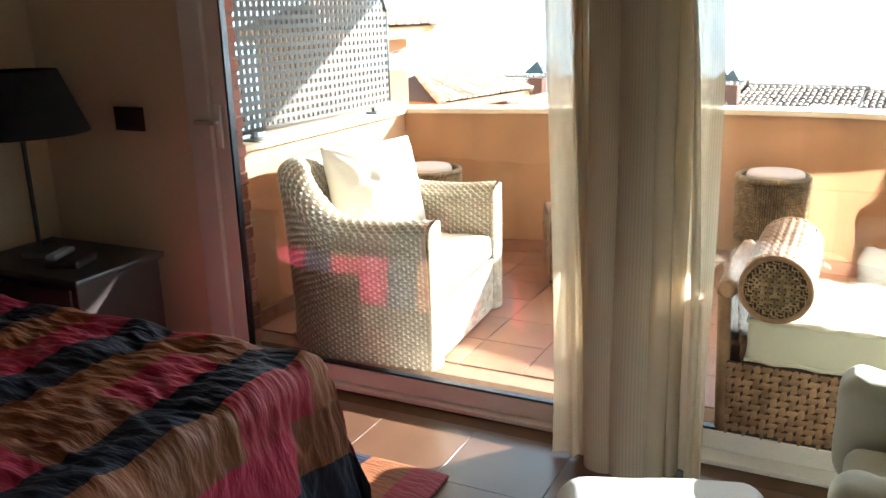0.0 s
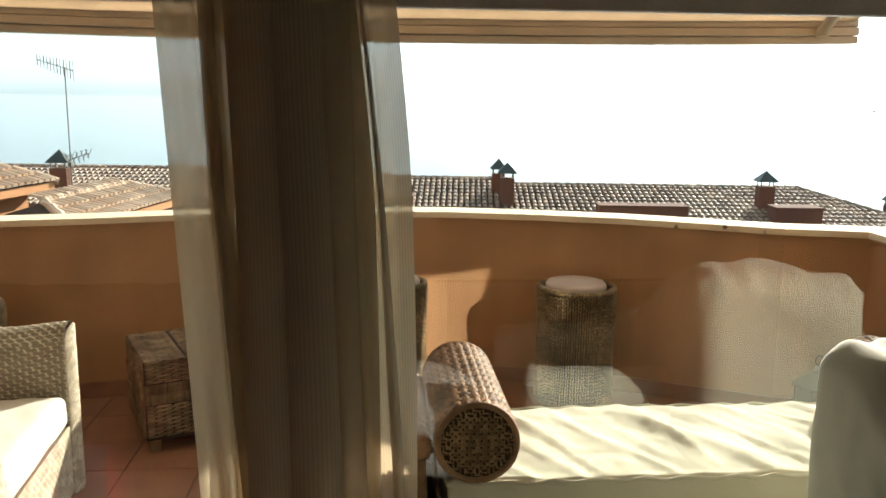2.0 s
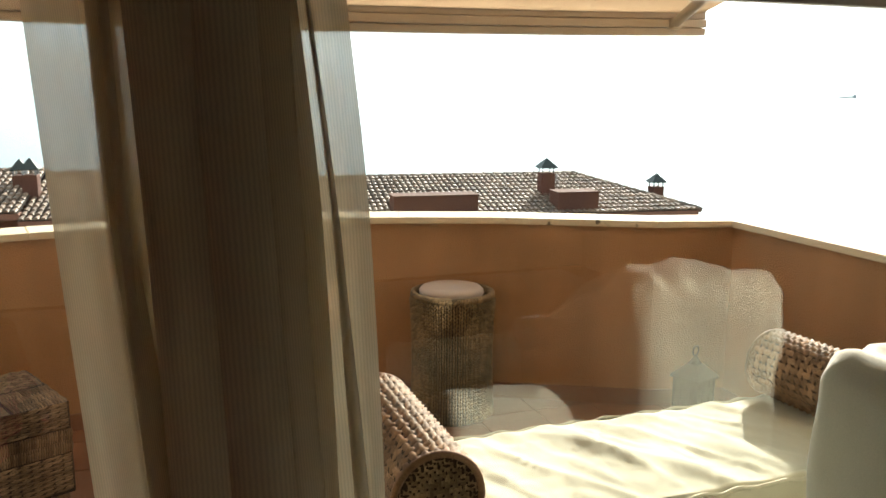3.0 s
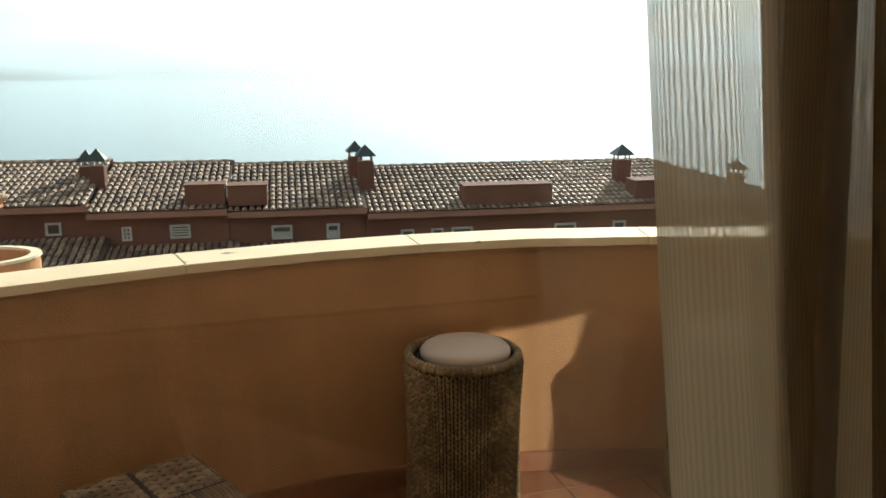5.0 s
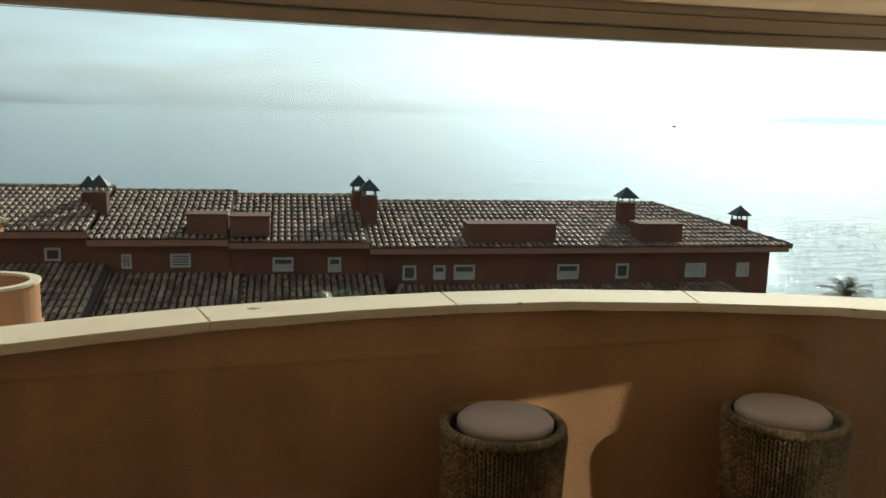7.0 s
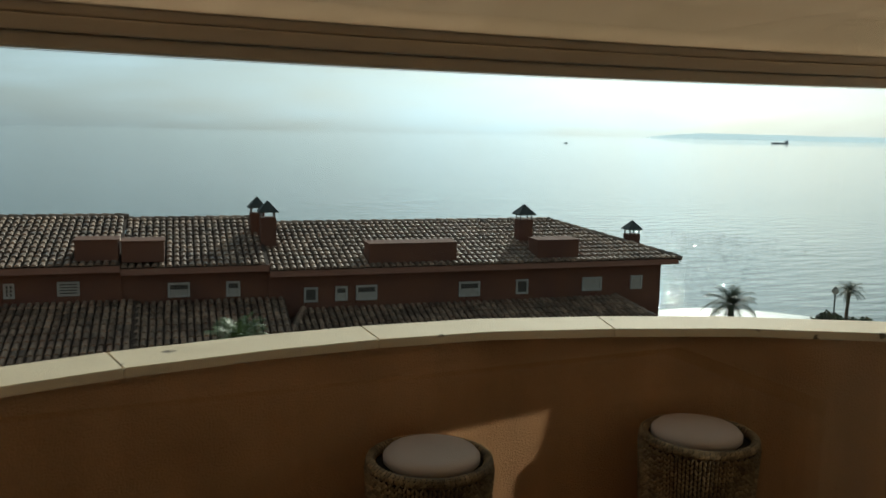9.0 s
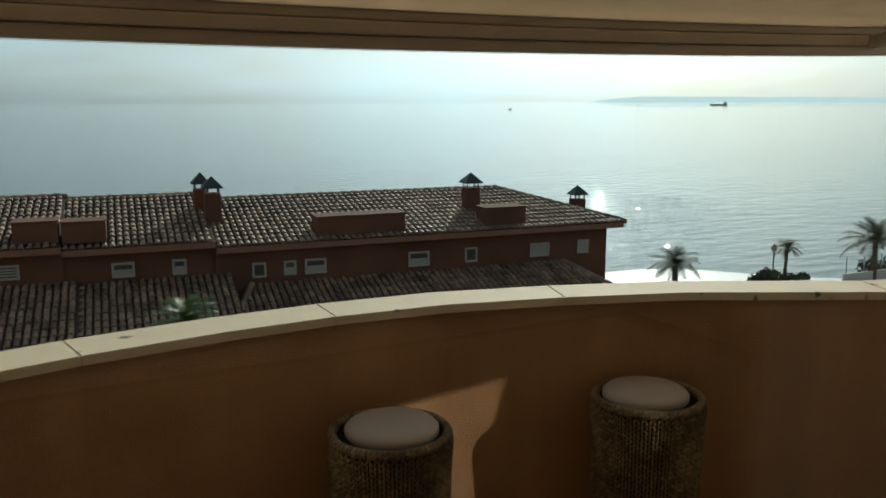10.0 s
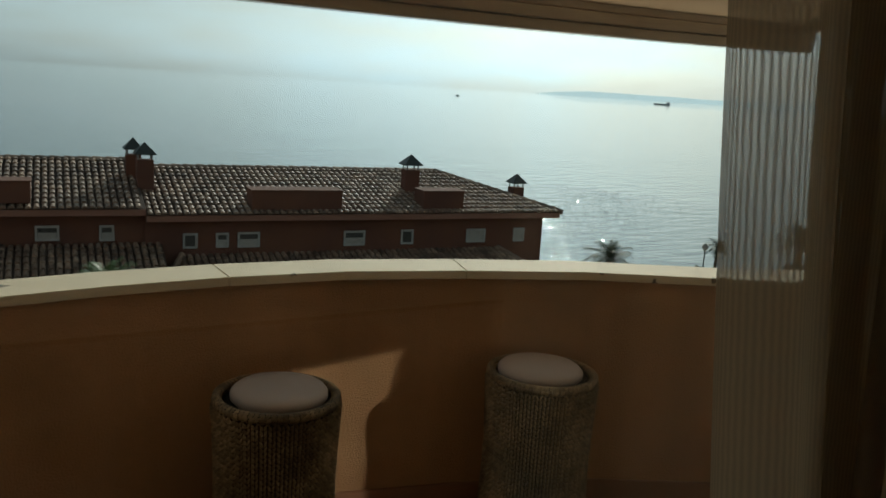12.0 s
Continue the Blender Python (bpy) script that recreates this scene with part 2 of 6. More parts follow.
M_MORTAR = material("brick mortar", (0.20, 0.11, 0.075), 0.95, scale=20, grain=0.2, bump=0.003)
M_TERRA = material("terracotta floor tile", (0.27, 0.125, 0.070), 0.42, color2=(0.32, 0.155, 0.088), scale=4, grain=0.08, bump=0.001,
                   bump_scale=25, vary=0.12, stain=(0.27, 0.10, 0.05), stain_scale=5)
M_GROUT = material("pale floor grout", (0.25, 0.155, 0.095), 0.9, scale=15, grain=0.12)
M_ROOMTILE = material("brown indoor floor tile", (0.080, 0.041, 0.024), 0.28, color2=(0.105, 0.054, 0.030), scale=3, grain=0.06, vary=0.1)
M_ROOMGROUT = material("dark floor grout", (0.10, 0.055, 0.03), 0.9, scale=15)
M_PLASTER = material("warm cream plaster", (0.62, 0.50, 0.36), 0.9, color2=(0.58, 0.46, 0.33), scale=2, grain=0.04, bump=0.001)
M_CEIL = material("white ceiling paint", (0.75, 0.72, 0.66), 0.9, color2=(0.72, 0.69, 0.63), scale=2, grain=0.02)
M_FRAME = material("white lacquered aluminium", (0.66, 0.62, 0.58), 0.38, color2=(0.62, 0.58, 0.54), scale=4, grain=0.03)
M_SEAL = material("black rubber seal", (0.012, 0.016, 0.022), 0.35, scale=10)
M_GLASS = glass_material()
M_SHEER = sheer_material()
M_PATCH = patch_material()
M_SEA = sea_material()
M_AWNFAB = material("cream awning canvas", (0.71, 0.56, 0.42), 0.85, color2=(0.67, 0.53, 0.39), scale=2, grain=0.05, grain_scale=300)
M_AWNBAR = material("cream awning aluminium", (0.52, 0.43, 0.34), 0.4, color2=(0.47, 0.39, 0.31), scale=5, grain=0.03)
M_TRELLIS = material("dark perforated plastic", (0.075, 0.068, 0.06), 0.6, color2=(0.06, 0.053, 0.048), scale=9, grain=0.08)
M_ROOFTILE = material("weathered barrel tile", (0.37, 0.245, 0.165), 0.6, color2=(0.18, 0.105, 0.07), scale=1.7, grain=0.22, grain_scale=25,
                      vary=0.35, stain=(0.10, 0.075, 0.06), stain_scale=2.5, stain_at=(0.52, 0.75))
M_TANTILE = material("tan barrel tile", (0.58, 0.42, 0.30), 0.9, color2=(0.40, 0.26, 0.17), scale=1.7, grain=0.2, grain_scale=25, vary=0.25)
# shade between the barrel tiles, put into a dark underlay sheet
M_TILESHADE = material("shaded tile gap", (0.07, 0.042, 0.03), 0.95, scale=3, grain=0.2)
M_REDWALL = material("red render facade", (0.16, 0.062, 0.033), 0.95, color2=(0.11, 0.042, 0.027), scale=0.8, grain=0.1, grain_scale=12,
                     stain=(0.14, 0.05, 0.035), stain_scale=0.7)
M_FASCIA = material("terracotta fascia", (0.29, 0.135, 0.09), 0.9, color2=(0.25, 0.115, 0.075), scale=1.5, grain=0.06)
M_ORANGE = material("orange render facade", (0.56, 0.27, 0.12), 0.92, color2=(0.5, 0.23, 0.10), scale=1.2, grain=0.08, grain_scale=15)
M_WINFRAME = material("white window frame", (0.42, 0.39, 0.35), 0.5, scale=5)
M_BLIND = material("pale roller blind", (0.42, 0.38, 0.33), 0.8, color2=(0.34, 0.30, 0.26), scale=4)
M_DARKGLASS = material("dark window pane", (0.03, 0.032, 0.035), 0.08, color2=(0.05, 0.05, 0.05), scale=1.5)
M_METALCAP = material("green-black chimney hood metal", (0.035, 0.045, 0.04), 0.5, metal=0.3, color2=(0.05, 0.055, 0.05), scale=6)
M_STEEL = material("galvanised steel", (0.30, 0.30, 0.30), 0.45, metal=0.8, scale=12, grain=0.1)
M_WICKER = material("bleached woven wicker", (0.62, 0.54, 0.41), 0.85, color2=(0.52, 0.44, 0.32), spec=0.2, scale=11, grain=0.18, grain_scale=220, vary=0.22)
# the three weave underlayers carry the shade between strands in their colour
M_WICKERGAP = material("wicker underlayer in gap shade", (0.27, 0.22, 0.155), 0.95, scale=20, grain=0.2)
M_RATTAN = material("brown woven rattan", (0.34, 0.205, 0.115), 0.7, color2=(0.20, 0.115, 0.06), spec=0.35, scale=9, grain=0.2, grain_scale=200, vary=0.3)
M_RATTANGAP = material("rattan underlayer in gap shade", (0.05, 0.028, 0.015), 0.95, scale=20, grain=0.2)
M_GRASS = material("dark braided seagrass", (0.36, 0.245, 0.130), 0.7, color2=(0.16, 0.108, 0.054), spec=0.35, scale=6, grain=0.25, grain_scale=160, vary=0.38)
M_TWINE = material("dark brown wrapped seagrass", (0.28, 0.185, 0.105), 0.75, color2=(0.14, 0.09, 0.05), spec=0.3, scale=7, grain=0.25, grain_scale=170, vary=0.35)
M_GRASSGAP = material("seagrass underlayer in gap shade", (0.03, 0.02, 0.013), 0.95, scale=20, grain=0.2)
M_CUSHION = material("off-white cotton cushion", (0.74, 0.70, 0.62), 0.9, color2=(0.70, 0.66, 0.57), scale=6, grain=0.05, grain_scale=400,
                     bump=0.004, bump_scale=14)
M_MATTRESS = material("cream cotton mattress cover", (0.57, 0.545, 0.42), 0.9, color2=(0.53, 0.505, 0.39), scale=5, grain=0.04, grain_scale=400,
                      bump=0.006, bump_scale=9)
M_STOOLPAD = material("pink-beige seat pad", (0.62, 0.50, 0.42), 0.9, color2=(0.58, 0.46, 0.38), scale=6, grain=0.04, grain_scale=400)
M_LINEN = material("sage-white linen slipcover", (0.53, 0.535, 0.42), 0.9, color2=(0.49, 0.495, 0.39), scale=4, grain=0.06, grain_scale=350,
                   bump=0.0007, bump_scale=11, sheen=0.25)
M_POUF = material("white leatherette", (0.62, 0.60, 0.56), 0.45, color2=(0.58, 0.56, 0.52), scale=5, bump=0.002, bump_scale=40)
M_BLACKWOOD = material("black-stained wood", (0.022, 0.016, 0.014), 0.4, color2=(0.03, 0.02, 0.017), scale=6, grain=0.15)
M_SHADE = material("black fabric lampshade", (0.015, 0.013, 0.012), 0.9, scale=20, grain=0.1)
M_DARKPLATE = material("dark bronze switch plate", (0.03, 0.02, 0.016), 0.4, scale=10)
M_IRON = material("dark weathered lantern metal", (0.028, 0.025, 0.022), 0.65, metal=0.2, color2=(0.045, 0.04, 0.035), scale=14, grain=0.2)
M_WHITECANVAS = material("white awning canvas", (0.78, 0.74, 0.66), 0.85, scale=2, grain=0.03)
M_PALMLEAF = material("palm frond green", (0.035, 0.05, 0.02), 0.6, color2=(0.055, 0.07, 0.028), scale=1.5, grain=0.2, grain_scale=9, vary=0.25)
# green lightened to paint in sun shining through the near fronds
M_GREENLEAF = material("sunlit green palm frond", (0.075, 0.13, 0.025), 0.45, color2=(0.11, 0.17, 0.04), scale=3, grain=0.2, grain_scale=20)
M_TRUNK = material("fibrous palm trunk", (0.13, 0.095, 0.065), 0.95, color2=(0.09, 0.065, 0.045), scale=3, grain=0.25, grain_scale=14, bump=0.02, bump_scale=8)
M_BUSH = material("dark shrub leaf", (0.04, 0.055, 0.025), 0.7, color2=(0.06, 0.08, 0.03), scale=2, vary=0.3)
M_GROUND = material("dry sandy ground", (0.28, 0.22, 0.15), 0.95, color2=(0.17, 0.15, 0.09), scale=0.15, grain=0.2, grain_scale=3,
                    stain=(0.07, 0.08, 0.035), stain_scale=0.12, stain_at=(0.5, 0.6))
M_FOAM = material("wet sand and foam", (0.88, 0.87, 0.85), 0.25, color2=(0.70, 0.67, 0.62), scale=0.35, grain=0.2, grain_scale=2)
# haze over the headland is painted in: pale base colour plus a glow
M_HAZE = material("far land with painted haze", (0.30, 0.36, 0.38), 1.0, color2=(0.27, 0.33, 0.35), scale=0.002)
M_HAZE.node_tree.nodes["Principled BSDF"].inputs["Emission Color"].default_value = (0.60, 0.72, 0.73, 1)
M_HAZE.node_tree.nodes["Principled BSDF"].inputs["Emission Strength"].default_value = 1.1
# grey of the boats lightened, so distance haze sits in their colour
M_HULL = material("ship hull paled by haze", (0.46, 0.50, 0.51), 0.6, scale=0.1)
M_WHITEWALL = material("white garden wall", (0.62, 0.58, 0.52), 0.9, color2=(0.55, 0.51, 0.45), scale=0.6, grain=0.06)

# ---- mesh helpers ----


def thing(name, label, category, place=(0, 0, 0), turn=0.0, group="", kind=""):
    """An Empty at a thing's base; its parts hang under it."""
    ob = new(name)
    ob.empty_display_size = 0.1
    ob.matrix_world = pose(*place, 0, 0, turn)
    return tagged(ob, label, category, group, kind)


def solid(name, bm, mat, smooth=False):
    me = bpy.data.meshes.new(name)
    bm.normal_update()
    bm.to_mesh(me)
    bm.free()
    me.materials.append(mat)
    if smooth:
        me.shade_smooth()
    return new(name, me)


def part(name, bm, mat, parent, label="", smooth=False):
    """Links a bmesh as one mesh object under a thing or a part, in the parent's own axes."""
    ob = solid(name, bm, mat, smooth)
    ob.parent = parent
    return tagged(ob, label)


def piece(name, me, parent, place, turn=(0, 0, 0), size=(1, 1, 1)):
    """One of many alike pieces on shared mesh data."""
    ob = new(name, me)
    ob.parent = parent
    ob.matrix_basis = Matrix.LocRotScale(place, Euler([radians(a) for a in turn]), size)
    return ob


def box(bm, lo, hi, bevel=0.0, segments=2, m=None):
    r = bmesh.ops.create_cube(bm, size=1)
    vs = r["verts"]
    size = [h - a for a, h in zip(lo, hi)]
    mid = [(h + a) / 2 for a, h in zip(lo, hi)]
    bmesh.ops.scale(bm, vec=size, verts=vs)
    bmesh.ops.translate(bm, vec=mid, verts=vs)
    if bevel:
        es = list({e for v in vs for e in v.link_edges})
        r = bmesh.ops.bevel(bm, geom=es, offset=bevel, segments=segments, affect="EDGES", profile=0.5)
        vs = list({v for f in r["faces"] for v in f.verts} | {v for v in vs if v.is_valid})
        seen, stack = set(vs), list(vs)
        while stack:
            v = stack.pop()
            for e in v.link_edges:
                o = e.other_vert(v)
                if o not in seen:
                    seen.add(o)
                    stack.append(o)
        vs = list(seen)
    if m:
        bmesh.ops.transform(bm, matrix=m, verts=vs)
    return vs


def boxed(*args, **kw):
    bm = bmesh.new()
    box(bm, *args, **kw)
    return bm


def tube(bm, a, b, r0, r1=None, n=10, caps=True):
    """A round bar from a to b."""
    a, b = Vector(a), Vector(b)
    r1 = r0 if r1 is None else r1
    m = Matrix.Translation((a + b) / 2) @ (b - a).to_track_quat("Z", "Y").to_matrix().to_4x4()
    return bmesh.ops.create_cone(bm, cap_ends=caps, segments=n, radius1=r0, radius2=r1, depth=(b - a).length, matrix=m)["verts"]


def tubed(*args, **kw):
    bm = bmesh.new()
    tube(bm, *args, **kw)
    return bm


def grid(fn, nu, nv, uv=None, close_u=False):
    """A sheet from fn(u, v) over the unit square."""
    bm = bmesh.new()
    rows = [[bm.verts.new(fn(i / nu, j / nv)) for i in range(nu if close_u else nu + 1)] for j in range(nv + 1)]
    layer = bm.loops.layers.uv.new("UVMap") if uv else None
    for j in range(nv):
        for i in range(nu):
            k = (i + 1) % nu if close_u else i + 1
            f = bm.faces.new((rows[j][i], rows[j][k], rows[j + 1][k], rows[j + 1][i]))
            if uv:
                for loop, (a, b) in zip(f.loops, ((i, j), (i + 1, j), (i + 1, j + 1), (i, j + 1))):
                    loop[layer].uv = uv(a / nu, b / nv)
    return bm


def prism(outline, z0, z1, bm=None):
    """A block over a plan outline, given anticlockwise."""
    bm = bm or bmesh.new()
    low = [bm.verts.new((x, y, z0)) for x, y in outline]
    top = [bm.verts.new((x, y, z1)) for x, y in outline]
    bm.faces.new(top)
    bm.faces.new(low[::-1])
    for i in range(len(outline)):
        k = (i + 1) % len(outline)
        bm.faces.new((low[i], low[k], top[k], top[i]))
    return bm

# ---- the terrace and its parapet ----
INNER = [(-0.78, 2.15), (0.03, 2.325), (0.35, 2.42), (0.65, 2.495), (1.11, 2.56), (1.50, 2.58), (1.93, 2.555), (2.40, 2.445), (2.87, 2.29), (3.61, 1.91), (3.99, 1.81)]
WALL_H, COPING_Z = 0.957, 0.99
# lengths of coping between joints, as runs of points of the wall's line
STONES = [(0, 1), (1, 2), (2, 4), (4, 6), (6, 8), (8, 10), (10, 12)]


def offset_line(line, d):
    """The line moved d to its left-hand side, with mitred corners."""
    out = []
    for i, p in enumerate(line):
        a = Vector(line[max(i - 1, 0)])
        b = Vector(p)
        c = Vector(line[min(i + 1, len(line) - 1)])
        n1 = (b - a) if i else (c - b)
        n2 = (c - b) if i < len(line) - 1 else (b - a)
        n1, n2 = Vector((-n1.y, n1.x)).normalized(), Vector((-n2.y, n2.x)).normalized()
        n = (n1 + n2).normalized()
        out.append(tuple(b + n * d / max(n.dot(n1), 0.3)))
    return out


FULL = [(-0.78, 0.30), *INNER, (3.99, 0.32)]


def strip_prism(line, d0, d1, z0, z1, bevel=0.0):
    """A run of wall along a line, between two offsets and two heights, piece by piece in one mesh."""
    bm = bmesh.new()
    a, b = offset_line(line, d0), offset_line(line, d1)
    vs = [[bm.verts.new((*p, z)) for p in side] for side, z in ((a, z0), (a, z1), (b, z1), (b, z0))]
    for k in range(4):
        s, t = vs[k], vs[(k + 1) % 4]
        for i in range(len(line) - 1):
            bm.faces.new((s[i], s[i + 1], t[i + 1], t[i]))
    for i in (0, len(line) - 1):
        bm.faces.new([vs[k][i] for k in range(4)])
    bmesh.ops.recalc_face_normals(bm, faces=bm.faces)
    if bevel:
        bmesh.ops.bevel(bm, geom=bm.edges[:], offset=bevel, segments=2, affect="EDGES")
    return bm


parapet = tagged(solid("wall_parapet", strip_prism(FULL, 0.03, 0.19, -0.3, WALL_H), M_STUCCO), "peach rendered terrace parapet wall", "wall", kind="structure")
skirting = tagged(solid("baseboard", strip_prism(FULL, 0.012, 0.028, 0.0, 0.085, 0.003), M_TERRA), "terracotta skirting tiles round the terrace", "baseboard", kind="structure")

# coping stones with open joints
coping = thing("trim_coping", "cream stone coping on the parapet with lichen spots", "coping", kind="structure")
o_in, o_out = offset_line(FULL, 0.0), offset_line(FULL, 0.22)


def coping_stone(inner, outer):
    """One length of coping that follows the wall's bend, with eased edges."""
    bm = bmesh.new()
    rings = [[bm.verts.new((*p, z)) for p, z in ((i, WALL_H), (i, COPING_Z), (o, COPING_Z), (o, WALL_H))] for i, o in zip(inner, outer)]
    for r0, r1 in zip(rings[:-1], rings[1:]):
        for k in range(4):
            bm.faces.new((r0[k], r0[(k + 1) % 4], r1[(k + 1) % 4], r1[k]))
    bm.faces.new(rings[0])
    bm.faces.new(rings[-1][::-1])
    bmesh.ops.recalc_face_normals(bm, faces=bm.faces)
    sharp = [e for e in bm.edges if e.calc_face_angle(0) > 0.6]
    bmesh.ops.bevel(bm, geom=sharp, offset=0.003, segments=2, affect="EDGES")
    return bm


for i0, i1 in STONES:
    ins, outs = [Vector(p) for p in o_in[i0:i1 + 1]], [Vector(p) for p in o_out[i0:i1 + 1]]
    for line in (ins, outs):
        line[0] = line[0] + (line[1] - line[0]).normalized() * 0.001
        line[-1] = line[-1] + (line[-2] - line[-1]).normalized() * 0.001
    count = 2 if i1 - i0 == 1 and (ins[1] - ins[0]).length > 1.2 else 1
    for k in range(count):
        f0, f1 = k / count, (k + 1) / count - (0.0015 if k + 1 < count else 0)
        if count == 1:
            part("coping_stone", coping_stone(ins, outs), M_COPING, coping)
        else:
            part("coping_stone", coping_stone([ins[0].lerp(ins[1], f0), ins[0].lerp(ins[1], f1)], [outs[0].lerp(outs[1], f0), outs[0].lerp(outs[1], f1)]), M_COPING, coping)

# terrace slab and its terracotta tiles
slab_line = offset_line(FULL, 0.10)
slab = tagged(solid("floor_terrace", prism(slab_line[::-1], -0.3, -0.006), M_GROUT), "terracotta tiled terrace floor with pale joints", "floor", kind="structure")

# ---- the bedroom shell ----
ROOM_X0, ROOM_X1, ROOM_Y0, CEIL_Z = -1.80, 5.2, -5.2, 2.55
DOOR_X0, DOOR_X1, DOOR_Z = -0.795, 4.05, 2.01
WALL_Y0, WALL_Y1 = 0.09, 0.30
ROOM_Z = -0.06


def setting(name, lo, hi, mat, label, category, bevel=0.0):
    return tagged(solid(name, boxed(lo, hi, bevel=bevel), mat), label, category, kind="structure")


bm = bmesh.new()
box(bm, (ROOM_X0 - 0.2, WALL_Y0, -0.3), (DOOR_X0, 0.213, 2.9))
box(bm, (DOOR_X1, WALL_Y0, -0.3), (ROOM_X1 + 0.2, WALL_Y1, 2.9))
box(bm, (DOOR_X0, WALL_Y0, DOOR_Z), (DOOR_X1, WALL_Y1, 2.9))
tagged(solid("wall_facade", bm, M_PLASTER), "cream plastered bedroom wall round the terrace doors", "wall", kind="structure")
setting("wall_left", (ROOM_X0 - 0.2, ROOM_Y0, -0.3), (ROOM_X0, WALL_Y0 - 0.001, 2.9), M_PLASTER, "cream plastered bedroom side wall", "wall")
setting("wall_right", (ROOM_X1, ROOM_Y0, -0.3), (ROOM_X1 + 0.2, WALL_Y0 - 0.001, 2.9), M_PLASTER, "cream plastered bedroom side wall", "wall")
setting("wall_back", (ROOM_X0 - 0.2, ROOM_Y0 - 0.2, -0.3), (ROOM_X1 + 0.2, ROOM_Y0 - 0.001, 2.9), M_PLASTER, "cream plastered bedroom back wall", "wall")
setting("ceiling", (ROOM_X0, ROOM_Y0, CEIL_Z), (ROOM_X1, WALL_Y0 - 0.002, CEIL_Z + 0.15), M_CEIL, "white painted bedroom ceiling", "ceiling")
room_floor = setting("floor_bedroom", (ROOM_X0, ROOM_Y0, -0.3), (ROOM_X1, WALL_Y0 - 0.002, ROOM_Z - 0.005), M_ROOMGROUT, "brown tiled bedroom floor", "floor")
setting("door_sill", (DOOR_X0, WALL_Y0, -0.3), (DOOR_X1, 0.22, ROOM_Z - 0.004), M_TERRA, "terracotta door threshold", "sill")

# outside of the house: pier of brick beside the doors, wall above, neighbouring wall run at the terrace's far end
pier = thing("wall_pier", "red brick pier between doors and terrace wall", "wall", kind="structure")
part("core", boxed((-0.86, 0.215, -0.3), (-0.665, 0.292, 3.0)), M_MORTAR, pier)
bm = boxed((-0.06, -0.06, -0.03), (0.06, 0.06, 0.03), bevel=0.004, segments=1)
brick_me = bpy.data.meshes.new("brick")
bm.to_mesh(brick_me)
bm.free()
brick_me.materials.append(M_BRICK)
for k in range(36):
    z = 0.045 + k * 0.068
    d = 0.0 if k % 2 else 0.010
    piece("brick", brick_me, pier, (-0.722 + d, 0.254, z), (0, 0, 0), (1.0, 0.70 + 3 * d, 0.98))
setting("wall_house_end", (4.33, 0.405, -0.3), (4.63, 0.75, 3.0), M_STUCCO, "peach rendered house wall at the end of the terrace", "wall")
setting("wall_house_upper", (-2.2, 0.31, 2.45), (5.6, 0.40, 3.4), M_STUCCO, "peach rendered house wall above the doors", "wall")

# ---- sliding doors ----


def door_leaf(name, x0, x1, y, label):
    leaf = thing(name, label, "sliding door", kind="structure")
    w, d, z0, z1 = 0.085, 0.045, ROOM_Z + 0.024, DOOR_Z - 0.05
    part("stile", boxed((x0, y - d / 2, z0), (x0 + w, y + d / 2, z1), bevel=0.004), M_FRAME, leaf)
    part("stile", boxed((x1 - w, y - d / 2, z0), (x1, y + d / 2, z1), bevel=0.004), M_FRAME, leaf)
    part("bottom_rail", boxed((x0 + w, y - d / 2 - 0.001, z0), (x1 - w, y + d / 2 + 0.001, z0 + 0.078), bevel=0.004), M_FRAME, leaf)
    part("top_rail", boxed((x0 + w, y - d / 2 - 0.001, z1 - 0.085), (x1 - w, y + d / 2 + 0.001, z1), bevel=0.004), M_FRAME, leaf)
    for a in (x0 + w, x1 - w - 0.012):
        part("seal", boxed((a, y - 0.018, z0 + 0.078), (a + 0.012, y + 0.018, z1 - 0.085)), M_SEAL, leaf)
    part("seal", boxed((x0 + w, y - 0.016, z0 + 0.078), (x1 - w, y + 0.016, z0 + 0.088)), M_SEAL, leaf)
    glass = part("pane", boxed((x0 + w + 0.004, y - 0.003, z0 + 0.079), (x1 - w - 0.004, y + 0.003, z1 - 0.086)), M_GLASS, leaf, "clear glass pane")
    glass.visible_shadow = False
    return leaf


frame_1 = thing("door_frame", "white aluminium sliding door frame", "door frame", kind="structure")
part("jamb", boxed((DOOR_X0, 0.075, ROOM_Z), (DOOR_X0 + 0.13, 0.212, DOOR_Z), bevel=0.004), M_FRAME, frame_1)
part("jamb", boxed((DOOR_X1 - 0.075, 0.075, ROOM_Z), (DOOR_X1, 0.212, DOOR_Z), bevel=0.004), M_FRAME, frame_1)
part("head", boxed((DOOR_X0 + 0.13, 0.078, DOOR_Z - 0.05), (DOOR_X1 - 0.075, 0.209, DOOR_Z), bevel=0.004), M_FRAME, frame_1)
part("track", boxed((DOOR_X0 + 0.13, 0.06, ROOM_Z), (DOOR_X1 - 0.075, 0.209, ROOM_Z + 0.022), bevel=0.004), M_FRAME, frame_1)
leaf_1 = door_leaf("door_1", DOOR_X0 + 0.131, 1.40, 0.120, "white aluminium sliding door with clear glass, closed")
door_leaf("door_2", 1.36, DOOR_X1 - 0.077, 0.168, "white aluminium sliding door with clear glass, closed")
part("handle", boxed((-0.645, 0.082, 1.04), (-0.605, 0.097, 1.24), bevel=0.005), M_FRAME, leaf_1, "white handle plate")
part("lever", boxed((-0.74, 0.045, 1.15), (-0.615, 0.068, 1.172), bevel=0.007), M_WINFRAME, leaf_1, "white lever handle")
part("spindle", tubed((-0.625, 0.06, 1.161), (-0.625, 0.083, 1.161), 0.009, n=10), M_FRAME, leaf_1)

